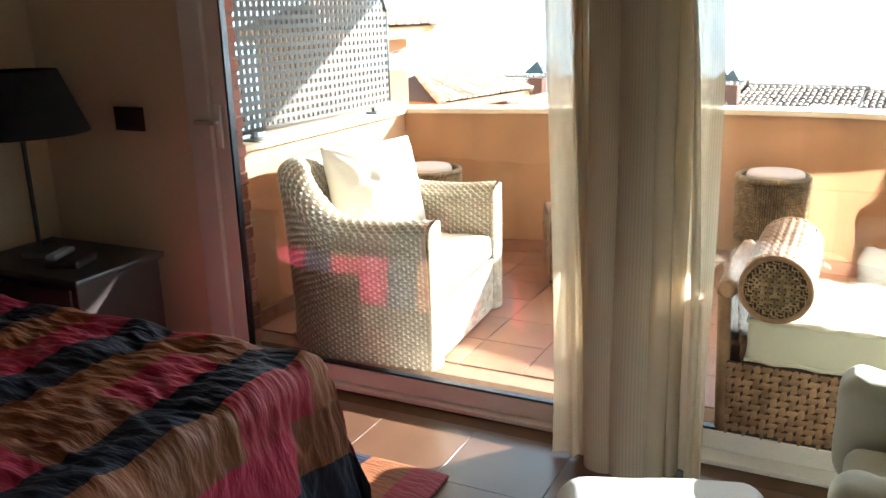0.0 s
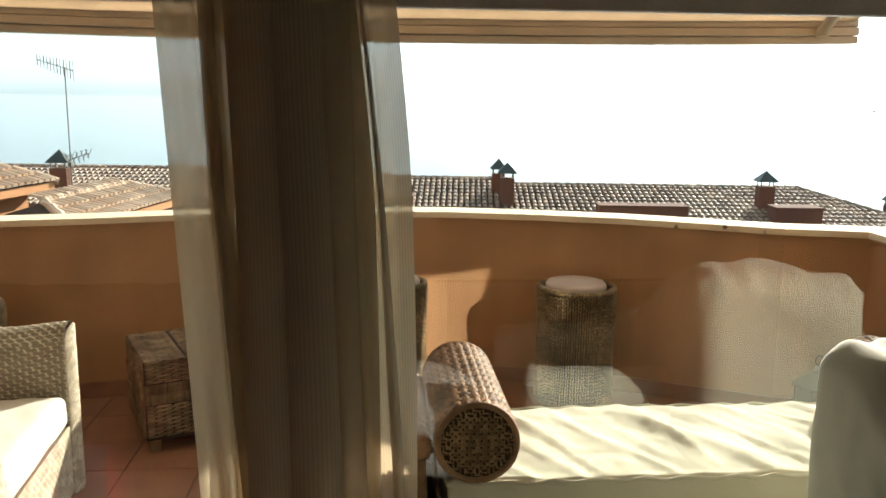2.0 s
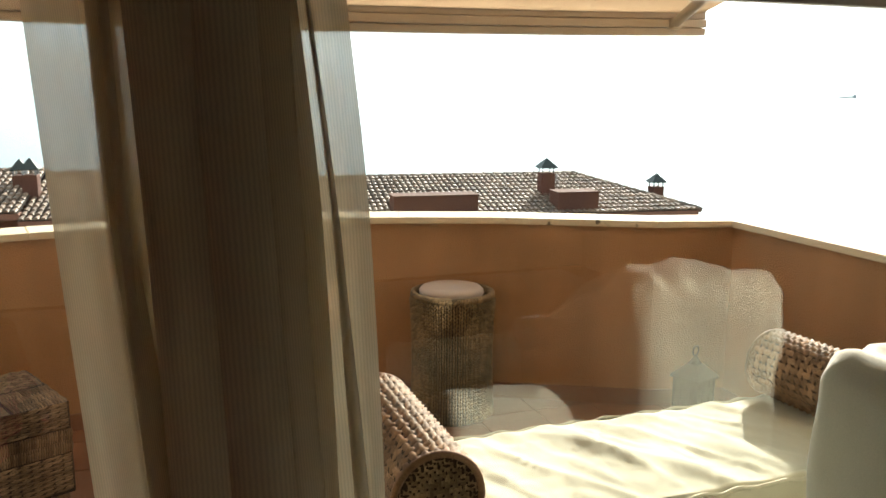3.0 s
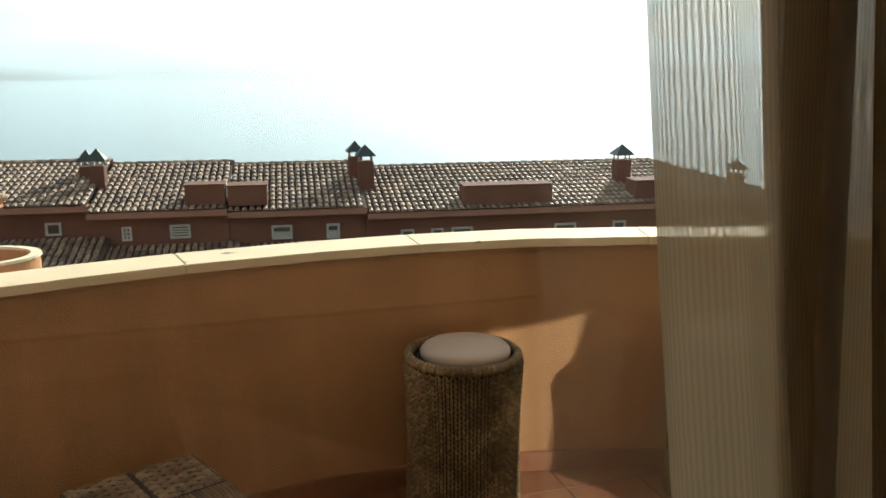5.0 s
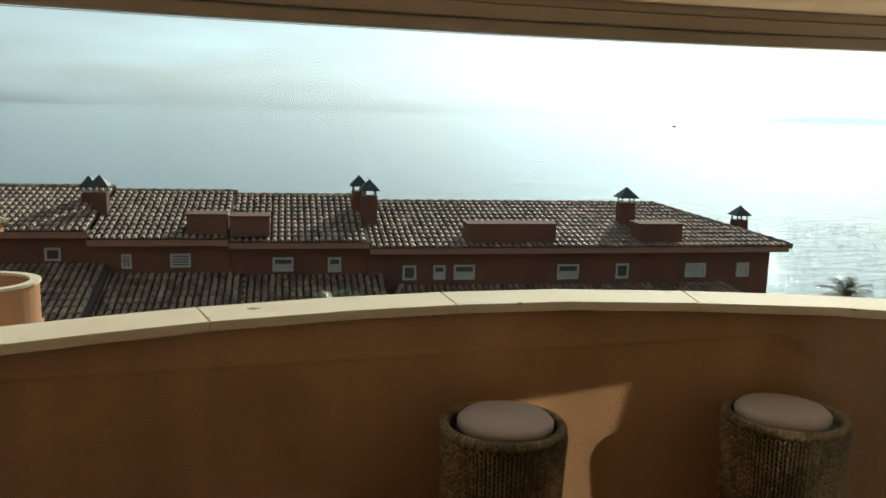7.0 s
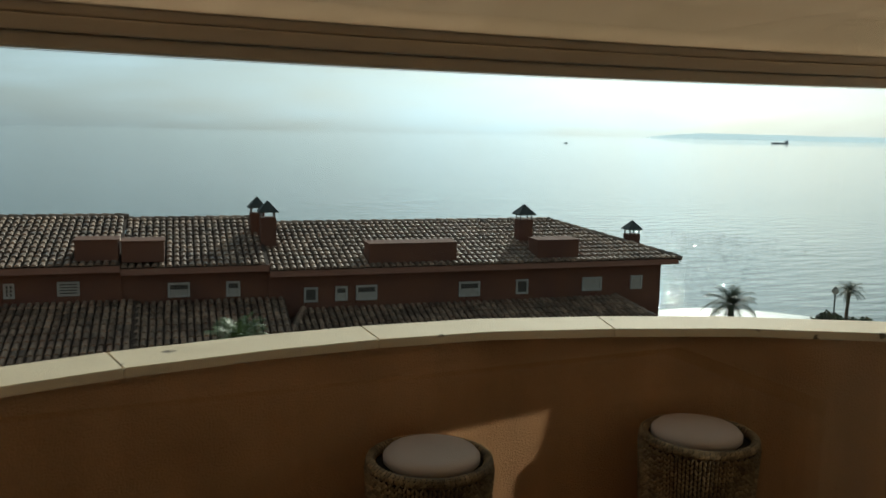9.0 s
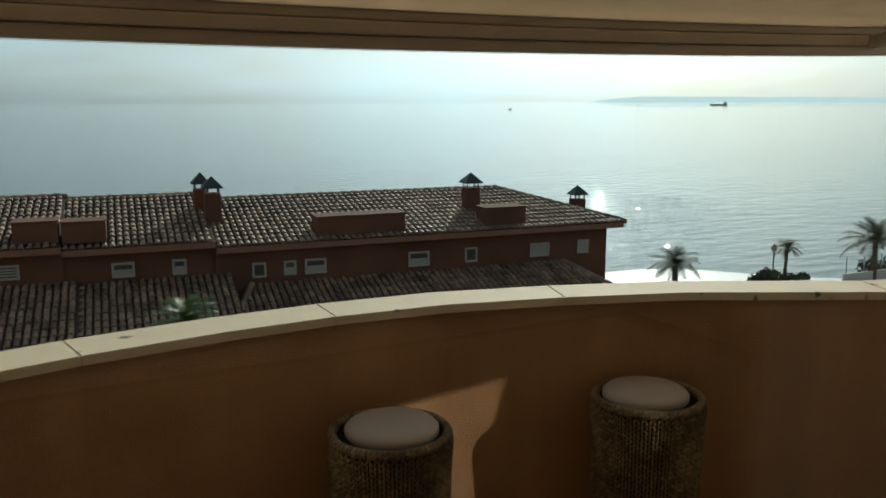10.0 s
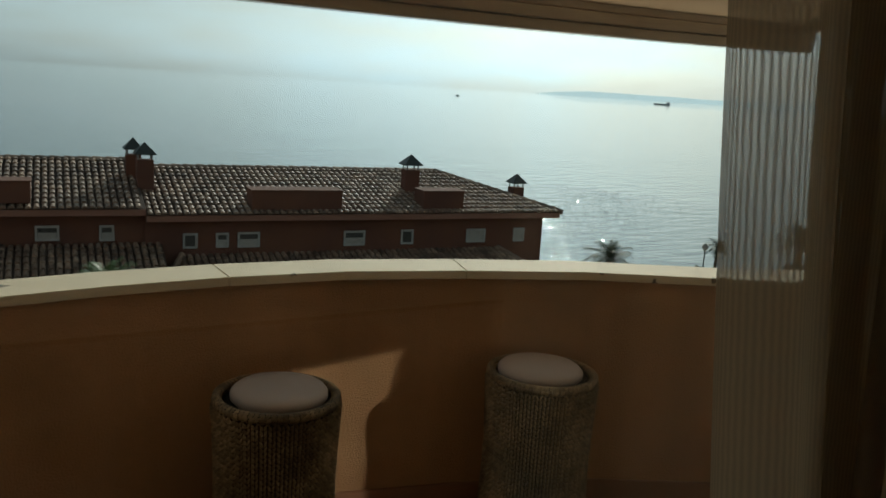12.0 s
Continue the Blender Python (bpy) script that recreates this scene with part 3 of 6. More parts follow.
# ---- awning over the terrace ----
awning = thing("awning", "cream canvas terrace awning with folding arms, open", "awning", (0, 0, 0))
AW_X0, AW_X1, AW_Y = -0.76, 4.14, 2.36


def sag(x):
    """How far the long front bar hangs down between its arms."""
    return -0.03 * (1 - ((x - 1.69) / 2.45) ** 2)


bm = bmesh.new()
box(bm, (AW_X0, AW_Y - 0.03, 1.945), (AW_X1, AW_Y + 0.04, 1.985), bevel=0.006)
box(bm, (AW_X0 + 0.004, AW_Y - 0.045, 1.987), (AW_X1 - 0.004, AW_Y + 0.035, 2.03), bevel=0.006)
box(bm, (AW_X0 + 0.002, AW_Y - 0.03, 2.032), (AW_X1 - 0.002, AW_Y + 0.03, 2.075), bevel=0.006)
for k in range(1, 16):
    bmesh.ops.bisect_plane(bm, geom=bm.verts[:] + bm.edges[:] + bm.faces[:], plane_co=(AW_X0 + (AW_X1 - AW_X0) * k / 16, 0, 0), plane_no=(1, 0, 0))
for v in bm.verts:
    v.co.z += sag(v.co.x)
part("front_bar", bm, M_AWNBAR, awning, "cream ribbed aluminium front bar")
part("drip_edge", grid(lambda u, v: (AW_X0 - 0.04 + u * (AW_X1 - AW_X0 + 0.08), AW_Y + 0.028 + 0.026 * v, 1.943 + sag(AW_X0 + u * (AW_X1 - AW_X0))), 16, 1), M_AWNBAR, awning)
fab = grid(lambda u, v: (AW_X0 + 0.03 + u * (AW_X1 - AW_X0 - 0.06), AW_Y - v * (AW_Y - 0.42), 2.055 + v * 0.55 - 0.03 * math.sin(math.pi * v) + (1 - v) * sag(AW_X0 + u * (AW_X1 - AW_X0))), 20, 10)
bmesh.ops.solidify(fab, geom=fab.faces[:], thickness=0.004)
part("canvas", fab, M_AWNFAB, awning, "cream canvas cloth", smooth=True)
part("roller_box", boxed((AW_X0, 0.402, 2.60), (AW_X1, 0.54, 2.76), bevel=0.02), M_AWNBAR, awning)
for x, s in ((AW_X0 + 0.22, 1), (AW_X1 - 0.22, -1)):
    bm = bmesh.new()
    box(bm, (-0.03, -0.025, -0.03), (0.03, 0.025, 0.03), bevel=0.008, m=Matrix.Translation((x, AW_Y - 0.06, 2.0)))
    tube(bm, (x, AW_Y - 0.05, 2.0), (x + s * 0.35, 1.35, 2.16), 0.028, n=12)
    tube(bm, (x + s * 0.35, 1.35, 2.16), (x + s * 0.05, 0.45, 2.55), 0.028, n=12)
    part("folding_arm", bm, M_AWNBAR, awning, smooth=True)

# ---- sea, shore, far land ----
SEA_Z = -16.0


def shore_y(x):
    """Where the water meets the sand."""
    t = min(max((x - 52) / 22, 0), 1)
    return 66 - 15.5 * t * t * (3 - 2 * t) + 0.8 * math.sin(x * 0.21 + 1)


bm = bmesh.new()
rim = [bm.verts.new((4900 * math.cos(a), 4900 * math.sin(a), SEA_Z)) for a in (k * math.tau / 96 for k in range(96))]
bm.faces.new(rim)
tagged(solid("water", bm, M_SEA), "calm hazy sea with small ripples", "sea", kind="structure")

# small steep wave faces off the beach, each tilted its own way
wave_r = random.Random(12)
verts, faces = [], []
for _ in range(4200):
    az, d = radians(wave_r.gauss(41.5, 2.6)), 68 + 95 * wave_r.random() ** 2.2
    x, y = d * math.sin(az), d * math.cos(az)
    if y < shore_y(x) + 2:
        continue
    turn = wave_r.gauss(-0.45, 0.25)
    a, b = Vector((math.cos(turn), math.sin(turn), wave_r.gauss(0, 0.08))), Vector((-math.sin(turn), math.cos(turn), wave_r.gauss(0, 0.10)))
    long, deep = d * 0.0016 * wave_r.uniform(0.5, 1.4), d * 0.0011 * wave_r.uniform(0.5, 1.3)
    c = Vector((x, y, SEA_Z + 0.05 + deep * 0.1))
    k = len(verts)
    verts.extend([c - a * long, c - b * deep, c + a * long, c + b * deep])
    faces.append((k, k + 1, k + 2, k + 3))
me = bpy.data.meshes.new("wavelets")
me.from_pydata(verts, [], faces)
me.materials.append(M_WAVE)
tagged(new("wavelets", me), "small glittering wavelets on the sea", "waves", kind="stuff")


def land(u, v):
    x = -260 + 640 * u
    edge = shore_y(x)
    y = -160 + (edge + 6 + 160) * v
    d = edge - y
    z = SEA_Z + 0.6 + min(max(d, -2), 60) * 0.10 + (0 if d > 0 else d * 0.4)
    z = min(z, -9.5)
    return (x, y, z + 0.12 * noise.noise((x * 0.08, y * 0.08, 0)))


tagged(solid("ground", grid(land, 128, 96), M_GROUND, True), "sandy coastal ground with scrub", "ground", kind="structure")


def surf(u, v):
    """A band of foam from the dry sand out into the shallows."""
    x, d = -260 + 640 * u, 13 - 16 * v
    return (x, shore_y(x) - d + 1.6 * noise.noise((u * 90, v * 3, 2)), SEA_Z + 0.80 + 0.10 * max(d, 0) + 0.28 * min(d, 0))


bm = grid(surf, 320, 10)
tagged(solid("beach", bm, M_FOAM, True), "wet sand and breaking foam along the shore", "beach", kind="structure")


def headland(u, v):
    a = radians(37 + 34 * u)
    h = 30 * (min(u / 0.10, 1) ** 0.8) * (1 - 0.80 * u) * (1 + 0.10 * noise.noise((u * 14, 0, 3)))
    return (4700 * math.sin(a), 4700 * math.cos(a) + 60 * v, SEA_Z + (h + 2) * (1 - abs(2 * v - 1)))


tagged(solid("backdrop", grid(headland, 120, 2), M_HAZE, True), "long low headland with haze painted into its colour", "headland", kind="structure")


def bearing(az, d):
    return (d * math.sin(radians(az)), d * math.cos(radians(az)), SEA_Z)


ship = thing("cargo_ship", "grey cargo ship out at sea", "ship", bearing(44.9, 2300), -45)
part("hull", boxed((-21, -4, -0.5), (21, 4, 3.6), bevel=0.9), M_HULL, ship)
part("superstructure", boxed((12, -3, 3.6), (19, 3, 8.5), bevel=0.3), M_HULL, ship)
boat = thing("motorboat", "small motorboat out at sea", "boat", bearing(31.5, 1450), -31)
part("hull", boxed((-3.6, -1.2, -0.3), (3.6, 1.2, 1.0), bevel=0.4), M_HULL, boat)
part("cabin", boxed((-1.0, -0.8, 1.0), (1.6, 0.8, 2.4), bevel=0.25), M_HULL, boat)
sail = thing("sailboat", "small sailing boat out at sea", "boat", bearing(57.5, 1250), -57)
part("hull", boxed((-3.5, -1.1, -0.3), (3.5, 1.1, 0.9), bevel=0.4), M_HULL, sail)
part("mast", tubed((0, 0, 0.9), (0, 0, 10.5), 0.12, n=8), M_HULL, sail)
bm = bmesh.new()
bm.faces.new([bm.verts.new(p) for p in ((0.15, 0, 1.6), (3.2, 0.2, 1.7), (0.15, 0, 9.8))])
bmesh.ops.solidify(bm, geom=bm.faces[:], thickness=0.06)
part("sail", bm, M_HULL, sail)

# ---- roofs of barrel tiles ----


def tile_roof(corner, along, up, cols, rows, pitch, course, mat, name, parent, clip=None, rng=1):
    """Barrel tiles in courses over a sloping plane: half-round covers, each a shell of its own, over a flat underlay."""
    r = random.Random(rng)
    corner, a, b = Vector(corner), Vector(along).normalized(), Vector(up).normalized()
    n = a.cross(b).normalized()
    if n.z < 0:
        n = -n
    verts, faces = [], []
    arc = [radians(t) for t in (0, 45, 90, 135, 180)]
    for i in range(cols):
        for j in range(rows):
            u, v = (i + 0.5) * pitch, j * course
            if clip and not clip(u, v + course / 2):
                continue
            k = len(verts)
            lift, jit, w = r.uniform(0, 0.012), r.uniform(-0.012, 0.012), pitch * 0.40
            for vv, size, z in ((v - 0.04, 1.0, 0.035 + lift), (v + course, 0.82, 0.0)):
                for t in arc:
                    verts.append(corner + a * (u + jit + math.cos(t) * w * size) + b * vv + n * (math.sin(t) * w * size * 0.9 + z))
            for q in range(4):
                faces.append((k + q, k + q + 1, k + 6 + q, k + 5 + q))
            faces.append((k, k + 4, k + 3, k + 2, k + 1))
    me = bpy.data.meshes.new(name)
    me.from_pydata(verts, [], faces)
    me.materials.append(mat)
    ob = new(name, me)
    ob.parent = parent
    return tagged(ob, kind="stuff")


def ridge_row(a, b, mat, parent, size=0.12):
    """Half-round ridge tiles end to end from a to b, one mesh."""
    a, b = Vector(a), Vector(b)
    count = max(1, round((b - a).length / 0.42))
    bm = bmesh.new()
    for k in range(count):
        p, q = a.lerp(b, k / count), a.lerp(b, (k + 1.12) / count)
        tube(bm, p + Vector((0, 0, 0.02)), q, size, size * 0.82, n=8)
    return tagged(part("ridge_tiles", bm, mat, parent), kind="stuff")


def face(bm, *points):
    return bm.faces.new([bm.verts.new(p) for p in points])


def chimney(house, x, y, z0, z1, w=0.5, d=0.5):
    """A brick-red stack with legs and a pyramid hood."""
    stack = part("chimney", boxed((x - w / 2, y - d / 2, z0), (x + w / 2, y + d / 2, z1), bevel=0.02), M_REDWALL, house, "red rendered chimney stack")
    for sx in (-1, 1):
        for sy in (-1, 1):
            part("leg", tubed((x + sx * w * 0.4, y + sy * d * 0.4, z1), (x + sx * w * 0.4, y + sy * d * 0.4, z1 + 0.17), 0.03, n=6), M_STEEL, stack)
    bm = bmesh.new()
    h = 0.45 * w / 0.5
    base = [(x - h / 1.4, y - h / 1.4, z1 + 0.17), (x + h / 1.4, y - h / 1.4, z1 + 0.17), (x + h / 1.4, y + h / 1.4, z1 + 0.17), (x - h / 1.4, y + h / 1.4, z1 + 0.17)]
    vs = [bm.verts.new(p) for p in base]
    up = [bm.verts.new((p[0], p[1], p[2] + 0.035)) for p in base]
    top = bm.verts.new((x, y, z1 + 0.56))
    bm.faces.new(vs[::-1])
    for k in range(4):
        bm.faces.new((vs[k], vs[(k + 1) % 4], up[(k + 1) % 4], up[k]))
        bm.faces.new((up[k], up[(k + 1) % 4], top))
    part("hood", bm, M_METALCAP, stack, "dark metal pyramid chimney hood")


def far_window(house, x0, x1, z0, z1, y, style="pane"):
    win = part("window", boxed((x0, y - 0.02, z0), (x1, y + 0.10, z1)), M_DARKGLASS if style != "blind" else M_BLIND, house)
    t = 0.05
    bm = bmesh.new()
    box(bm, (x0 - t, y - 0.05, z0 - t), (x0 + 0.02, y + 0.02, z1 + t))
    box(bm, (x1 - 0.02, y - 0.05, z0 - t), (x1 + t, y + 0.02, z1 + t))
    box(bm, (x0 + 0.02, y - 0.049, z1 - 0.02), (x1 - 0.02, y + 0.02, z1 + t))
    box(bm, (x0 + 0.02, y - 0.049, z0 - t), (x1 - 0.02, y + 0.02, z0 + 0.02))
    part("frame", bm, M_WINFRAME, win)
    bm = bmesh.new()
    if style == "bars":
        for k in range(1, 4):
            z = z0 + (z1 - z0) * k / 4
            box(bm, (x0 + 0.02, y - 0.045, z - 0.025), (x1 - 0.02, y - 0.022, z + 0.025))
    elif style == "cross":
        box(bm, ((x0 + x1) / 2 - 0.025, y - 0.045, z0), ((x0 + x1) / 2 + 0.025, y - 0.022, z1))
        for k in (1, 2):
            z = z0 + (z1 - z0) * k / 3
            box(bm, (x0 + 0.02, y - 0.044, z - 0.02), (x1 - 0.02, y - 0.022, z + 0.02))
    elif style == "half":
        box(bm, (x0 + 0.03, y - 0.04, z0 + 0.02), (x1 - 0.03, y - 0.022, z0 + (z1 - z0) * 0.55))
    if bm.verts:
        part("glazing_bar" if style != "half" else "blind", bm, M_WINFRAME if style != "half" else M_BLIND, win)
    else:
        bm.free()


# the long red house below, in stepped units; its own axes: x along the front, y to the back
red = thing("apartment_building", "long red rendered house with tiled roofs and chimneys", "building", (20, 25, 0), -6)
PITCH, COURSE = 0.215, 0.40
units = [(-36.0, -22.65, -2.43, -1.31, 0.10), (-22.65, -18.5, -2.65, -1.45, -0.10), (-18.5, -14.1, -2.77, -1.57, 0.0), (-14.1, 0.6, -2.95, -1.78, -0.12)]
for k, (x0, x1, ze, zr, yo) in enumerate(units):
    last = k == 3
    ye, yr = -0.5 + yo, 4.0
    part("wall", boxed((x0, yo, -9.6), (x1 - (0.42 if last else 0.0), 8.0, ze + 0.12)), M_REDWALL, red, "red rendered wall")
    part("fascia", boxed((x0 + 0.001, ye, ze), (x1 - 0.001, yo + 0.02, ze + 0.20), bevel=0.01), M_FASCIA, red, "terracotta coloured fascia")
    z_low = ze + 0.22
    slope = Vector((0, yr - ye, zr - z_low))
    length = slope.length
    bm = bmesh.new()
    hip = 3.2 if last else 0.0
    face(bm, (x0, ye, z_low - 0.01), (x1, ye, z_low - 0.01), (x1 - hip, yr, zr - 0.01), (x0, yr, zr - 0.01))
    face(bm, (x0, yr, zr - 0.01), (x1 - hip, yr, zr - 0.01), (x1, 8.5, z_low), (x0, 8.5, z_low))
    if last:
        face(bm, (x1, ye, z_low - 0.01), (x1, 8.5, z_low - 0.01), (x1 - hip, yr, zr - 0.01))
    part("roof", bm, M_TILESHADE, red, "weathered barrel tile roof, its underlay dark as gap shade")
    cols, rows = int((x1 - x0) / PITCH), int(length / COURSE) + 1
    tile_roof((x0, ye - 0.03, z_low), (1, 0, 0), slope, cols, rows, PITCH, COURSE, M_ROOFTILE, "roof_tiles", red,
              clip=(lambda u, v, w=x1 - x0, L=length, hp=hip: u < w - hp * v / L), rng=k + 3)
    ridge_row((x0, yr, zr), (x1 - hip, yr, zr), M_ROOFTILE, red)
    if last:
        ridge_row((x1 - hip, yr, zr), (x1 + 0.05, ye, z_low), M_ROOFTILE, red)
        part("eave_end", boxed((x1 - 0.6, ye + 0.02, ze + 0.002), (x1 - 0.01, 8.4, ze + 0.2), bevel=0.01), M_FASCIA, red)
for x0, x1, z0, z1, s in ((-23.97, -23.6, -3.15, -2.84, "pane"), (-21.7, -21.5, -3.37, -3.02, "cross"), (-20.25, -19.73, -3.35, -3.01, "bars"),
                          (-17.12, -16.56, -3.53, -3.17, "half"), (-15.36, -15.03, -3.57, -3.18, "half"), (-12.93, -12.58, -3.84, -3.45, "pane"),
                          (-11.91, -11.6, -3.83, -3.45, "half"), (-11.22, -10.6, -3.84, -3.44, "half"), (-7.64, -6.97, -3.87, -3.45, "half"),
                          (-5.54, -5.17, -3.86, -3.44, "pane"), (-2.98, -2.3, -3.85, -3.45, "blind"), (-1.03, -0.65, -3.85, -3.44, "blind")):
    yo = 0.10 if x0 < -22.65 else -0.10 if x0 < -18.5 else 0.0 if x0 < -14.1 else -0.12
    far_window(red, x0, x1, z0, z1, yo, s)
for x, y, z0, z1, w in ((-22.65, 1.6, -2.4, -1.21, 0.48), (-23.15, 2.4, -2.2, -1.30, 0.42), (-13.94, 1.6, -2.7, -1.27, 0.52), (-14.22, 2.5, -2.3, -1.20, 0.48),
                        (-4.63, 1.6, -2.7, -1.46, 0.54), (0.70, 3.0, -2.9, -2.27, 0.50)):
    chimney(red, x, y, z0, z1, w)
for x0, x1, zt in ((-19.76, -18.55, -1.72), (-18.46, -17.24, -1.78), (-10.87, -7.86, -2.02), (-4.89, -3.32, -2.02)):
    bm = boxed((x0, -0.36, zt - 0.62), (x1, 0.5, zt), bevel=0.02)
    dormer = part("roof_box", bm, M_REDWALL, red, "low red rendered roof box")
    part("cap", boxed((x0 - 0.03, -0.40, zt + 0.002), (x1 + 0.03, 0.52, zt + 0.04), bevel=0.01), M_REDWALL, dormer)
# lower lean-to roofs in front of the wall
for x0, x1, z0, k in ((-27.0, -22.7, -3.30, 21), (-22.5, -18.6, -3.62, 22), (-18.4, -14.2, -3.72, 23), (-14.0, -0.7, -4.12, 24)):
    up = Vector((0, 4.2, 1.15))
    hip = 1.6 if k == 24 else 0.0
    in0, in1 = x0 - 0.6 + hip, x1 + 0.6 - hip
    tile_roof((x0 - 0.6, -4.3, z0 - 1.15), (1, 0, 0), up, int((x1 - x0 + 1.2) / PITCH), int(up.length / COURSE) + 1, PITCH, COURSE, M_ROOFTILE, "roof_tiles", red,
              clip=(lambda u, v, w=x1 - x0 + 1.2, L=up.length, hp=hip: hp * v / L < u < w - hp * v / L), rng=k)
    bm = bmesh.new()
    face(bm, (x0 - 0.6, -4.3, z0 - 1.16), (x1 + 0.6, -4.3, z0 - 1.16), (in1, -0.13, z0 - 0.01), (in0, -0.13, z0 - 0.01))
    face(bm, (x0 - 0.6, -4.3, z0 - 1.16), (in0, -0.13, z0 - 0.01), (x0 - 0.6, -0.13, z0 - 1.16))
    face(bm, (x1 + 0.6, -4.3, z0 - 1.16), (x1 + 0.6, -0.13, z0 - 1.16), (in1, -0.13, z0 - 0.01))
    part("lower_roof", bm, M_TILESHADE, red, "weathered barrel tile lean-to roof, its underlay dark as gap shade")
    part("lower_wall", boxed((x0 - 0.4, -4.0, -9.6), (x1 + 0.4, -0.2, z0 - 1.15)), M_REDWALL, red)
    if hip:
        ridge_row((in0, -0.13, z0), (x0 - 0.6, -4.3, z0 - 1.15), M_ROOFTILE, red)
        ridge_row((in1, -0.13, z0), (x1 + 0.6, -4.3, z0 - 1.15), M_ROOFTILE, red)

# ---- weaving ----


def pads(fn, quads, h, name, mat, parent, dip=-0.25, side=0.25):
    """Strands of a weave: over each patch of the sheet fn a small cushion that rises in its middle and dives at its ends."""
    verts, faces = [], []
    e = 0.004

    def at(u, v, lift):
        p = Vector(fn(u, v))
        pu, pv = Vector(fn(u + e, v)) - p, Vector(fn(u, v + e)) - p
        n = pu.cross(pv)
        if n.length < 1e-12:
            n = Vector((0, 0, 1))
        return p + n.normalized() * lift

    lifts = ((dip, dip * 0.4, dip), (side, 1.0, side), (dip, dip * 0.4, dip))
    for a, b, c, d in quads:
        k = len(verts)
        for i in range(3):
            for j in range(3):
                s, t = i / 2, j / 2
                u = (a[0] * (1 - s) + b[0] * s) * (1 - t) + (d[0] * (1 - s) + c[0] * s) * t
                v = (a[1] * (1 - s) + b[1] * s) * (1 - t) + (d[1] * (1 - s) + c[1] * s) * t
                verts.append(at(u, v, lifts[i][j] * h))
        for i in range(2):
            for j in range(2):
                q = k + i * 3 + j
                faces.append((q, q + 3, q + 4, q + 1))
    me = bpy.data.meshes.new(name)
    me.from_pydata(verts, [], faces)
    me.materials.append(mat)
    me.shade_smooth()
    ob = new(name, me)
    ob.parent = parent
    return tagged(ob, kind="stuff")


def running(nu, nv, over=1.12, thick=1.05, u0=0.0, u1=1.0, v0=0.0, v1=1.0):
    """Patches of a plain weave in running bond over part of a sheet."""
    out = []
    for j in range(nv):
        for i in range(nu + 1):
            s = (i - 0.5 * (j % 2)) / nu
            a, b = max(s, 0), min(s + over / nu, 1)
            if b - a < 0.25 / nu:
                continue
            c, d = j / nv, min((j + thick) / nv, 1)
            a, b = u0 + a * (u1 - u0), u0 + b * (u1 - u0)
            c, d = v0 + c * (v1 - v0), v0 + d * (v1 - v0)
            out.append(((a, c), (b, c), (b, d), (a, d)))
    return out


def basket(nu, nv, u0=0.0, u1=1.0, v0=0.0, v1=1.0, keep=None):
    """Patches of a plaited weave: strands lie across and upright by turns, with dark gaps between."""
    out = []
    du, dv = (u1 - u0) / nu, (v1 - v0) / nv
    for j in range(nv):
        for i in range(nu):
            u, v = u0 + i * du, v0 + j * dv
            if keep and not keep(u + du / 2, v + dv / 2):
                continue
            if (i + j) % 2:
                a, b, c, d = u - 0.30 * du, u + 1.30 * du, v + 0.14 * dv, v + 0.86 * dv
                a, b = max(a, u0), min(b, u1)
                out.append(((a, c), (b, c), (b, d), (a, d)))
            else:
                a, b, c, d = u + 0.14 * du, u + 0.86 * du, v - 0.30 * dv, v + 1.30 * dv
                c, d = max(c, v0), min(d, v1)
                out.append(((a, c), (a, d), (b, d), (b, c)))
    return out


def braids(nu, nv):
    """Patches of upright plaits side by side."""
    out = []
    for i in range(nu):
        for j in range(nv):
            u, v, w, t = i / nu, j / nv, 0.5 / nu, 1 / nv
            out.append(((u + 0.06 * w, v + 0.75 * t), (u + w, v - 0.15 * t), (u + w, v + 0.75 * t), (u + 0.06 * w, v + 1.65 * t)))
            out.append(((u + w, v - 0.15 * t), (u + 1.94 * w, v + 0.75 * t), (u + 1.94 * w, v + 1.65 * t), (u + w, v + 0.75 * t)))
    return out


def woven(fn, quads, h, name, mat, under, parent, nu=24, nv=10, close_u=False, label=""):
    """A sheet of underlayer, coloured as the shade in the gaps, with strands over it."""
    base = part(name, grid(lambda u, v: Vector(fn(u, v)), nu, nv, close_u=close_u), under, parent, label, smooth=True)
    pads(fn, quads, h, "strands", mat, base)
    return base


def blend(a, b, t):
    return a + (b - a) * t


def smoothstep(t):
    t = min(max(t, 0), 1)
    return t * t * (3 - 2 * t)


# ---- pillow-like cloth shapes ----


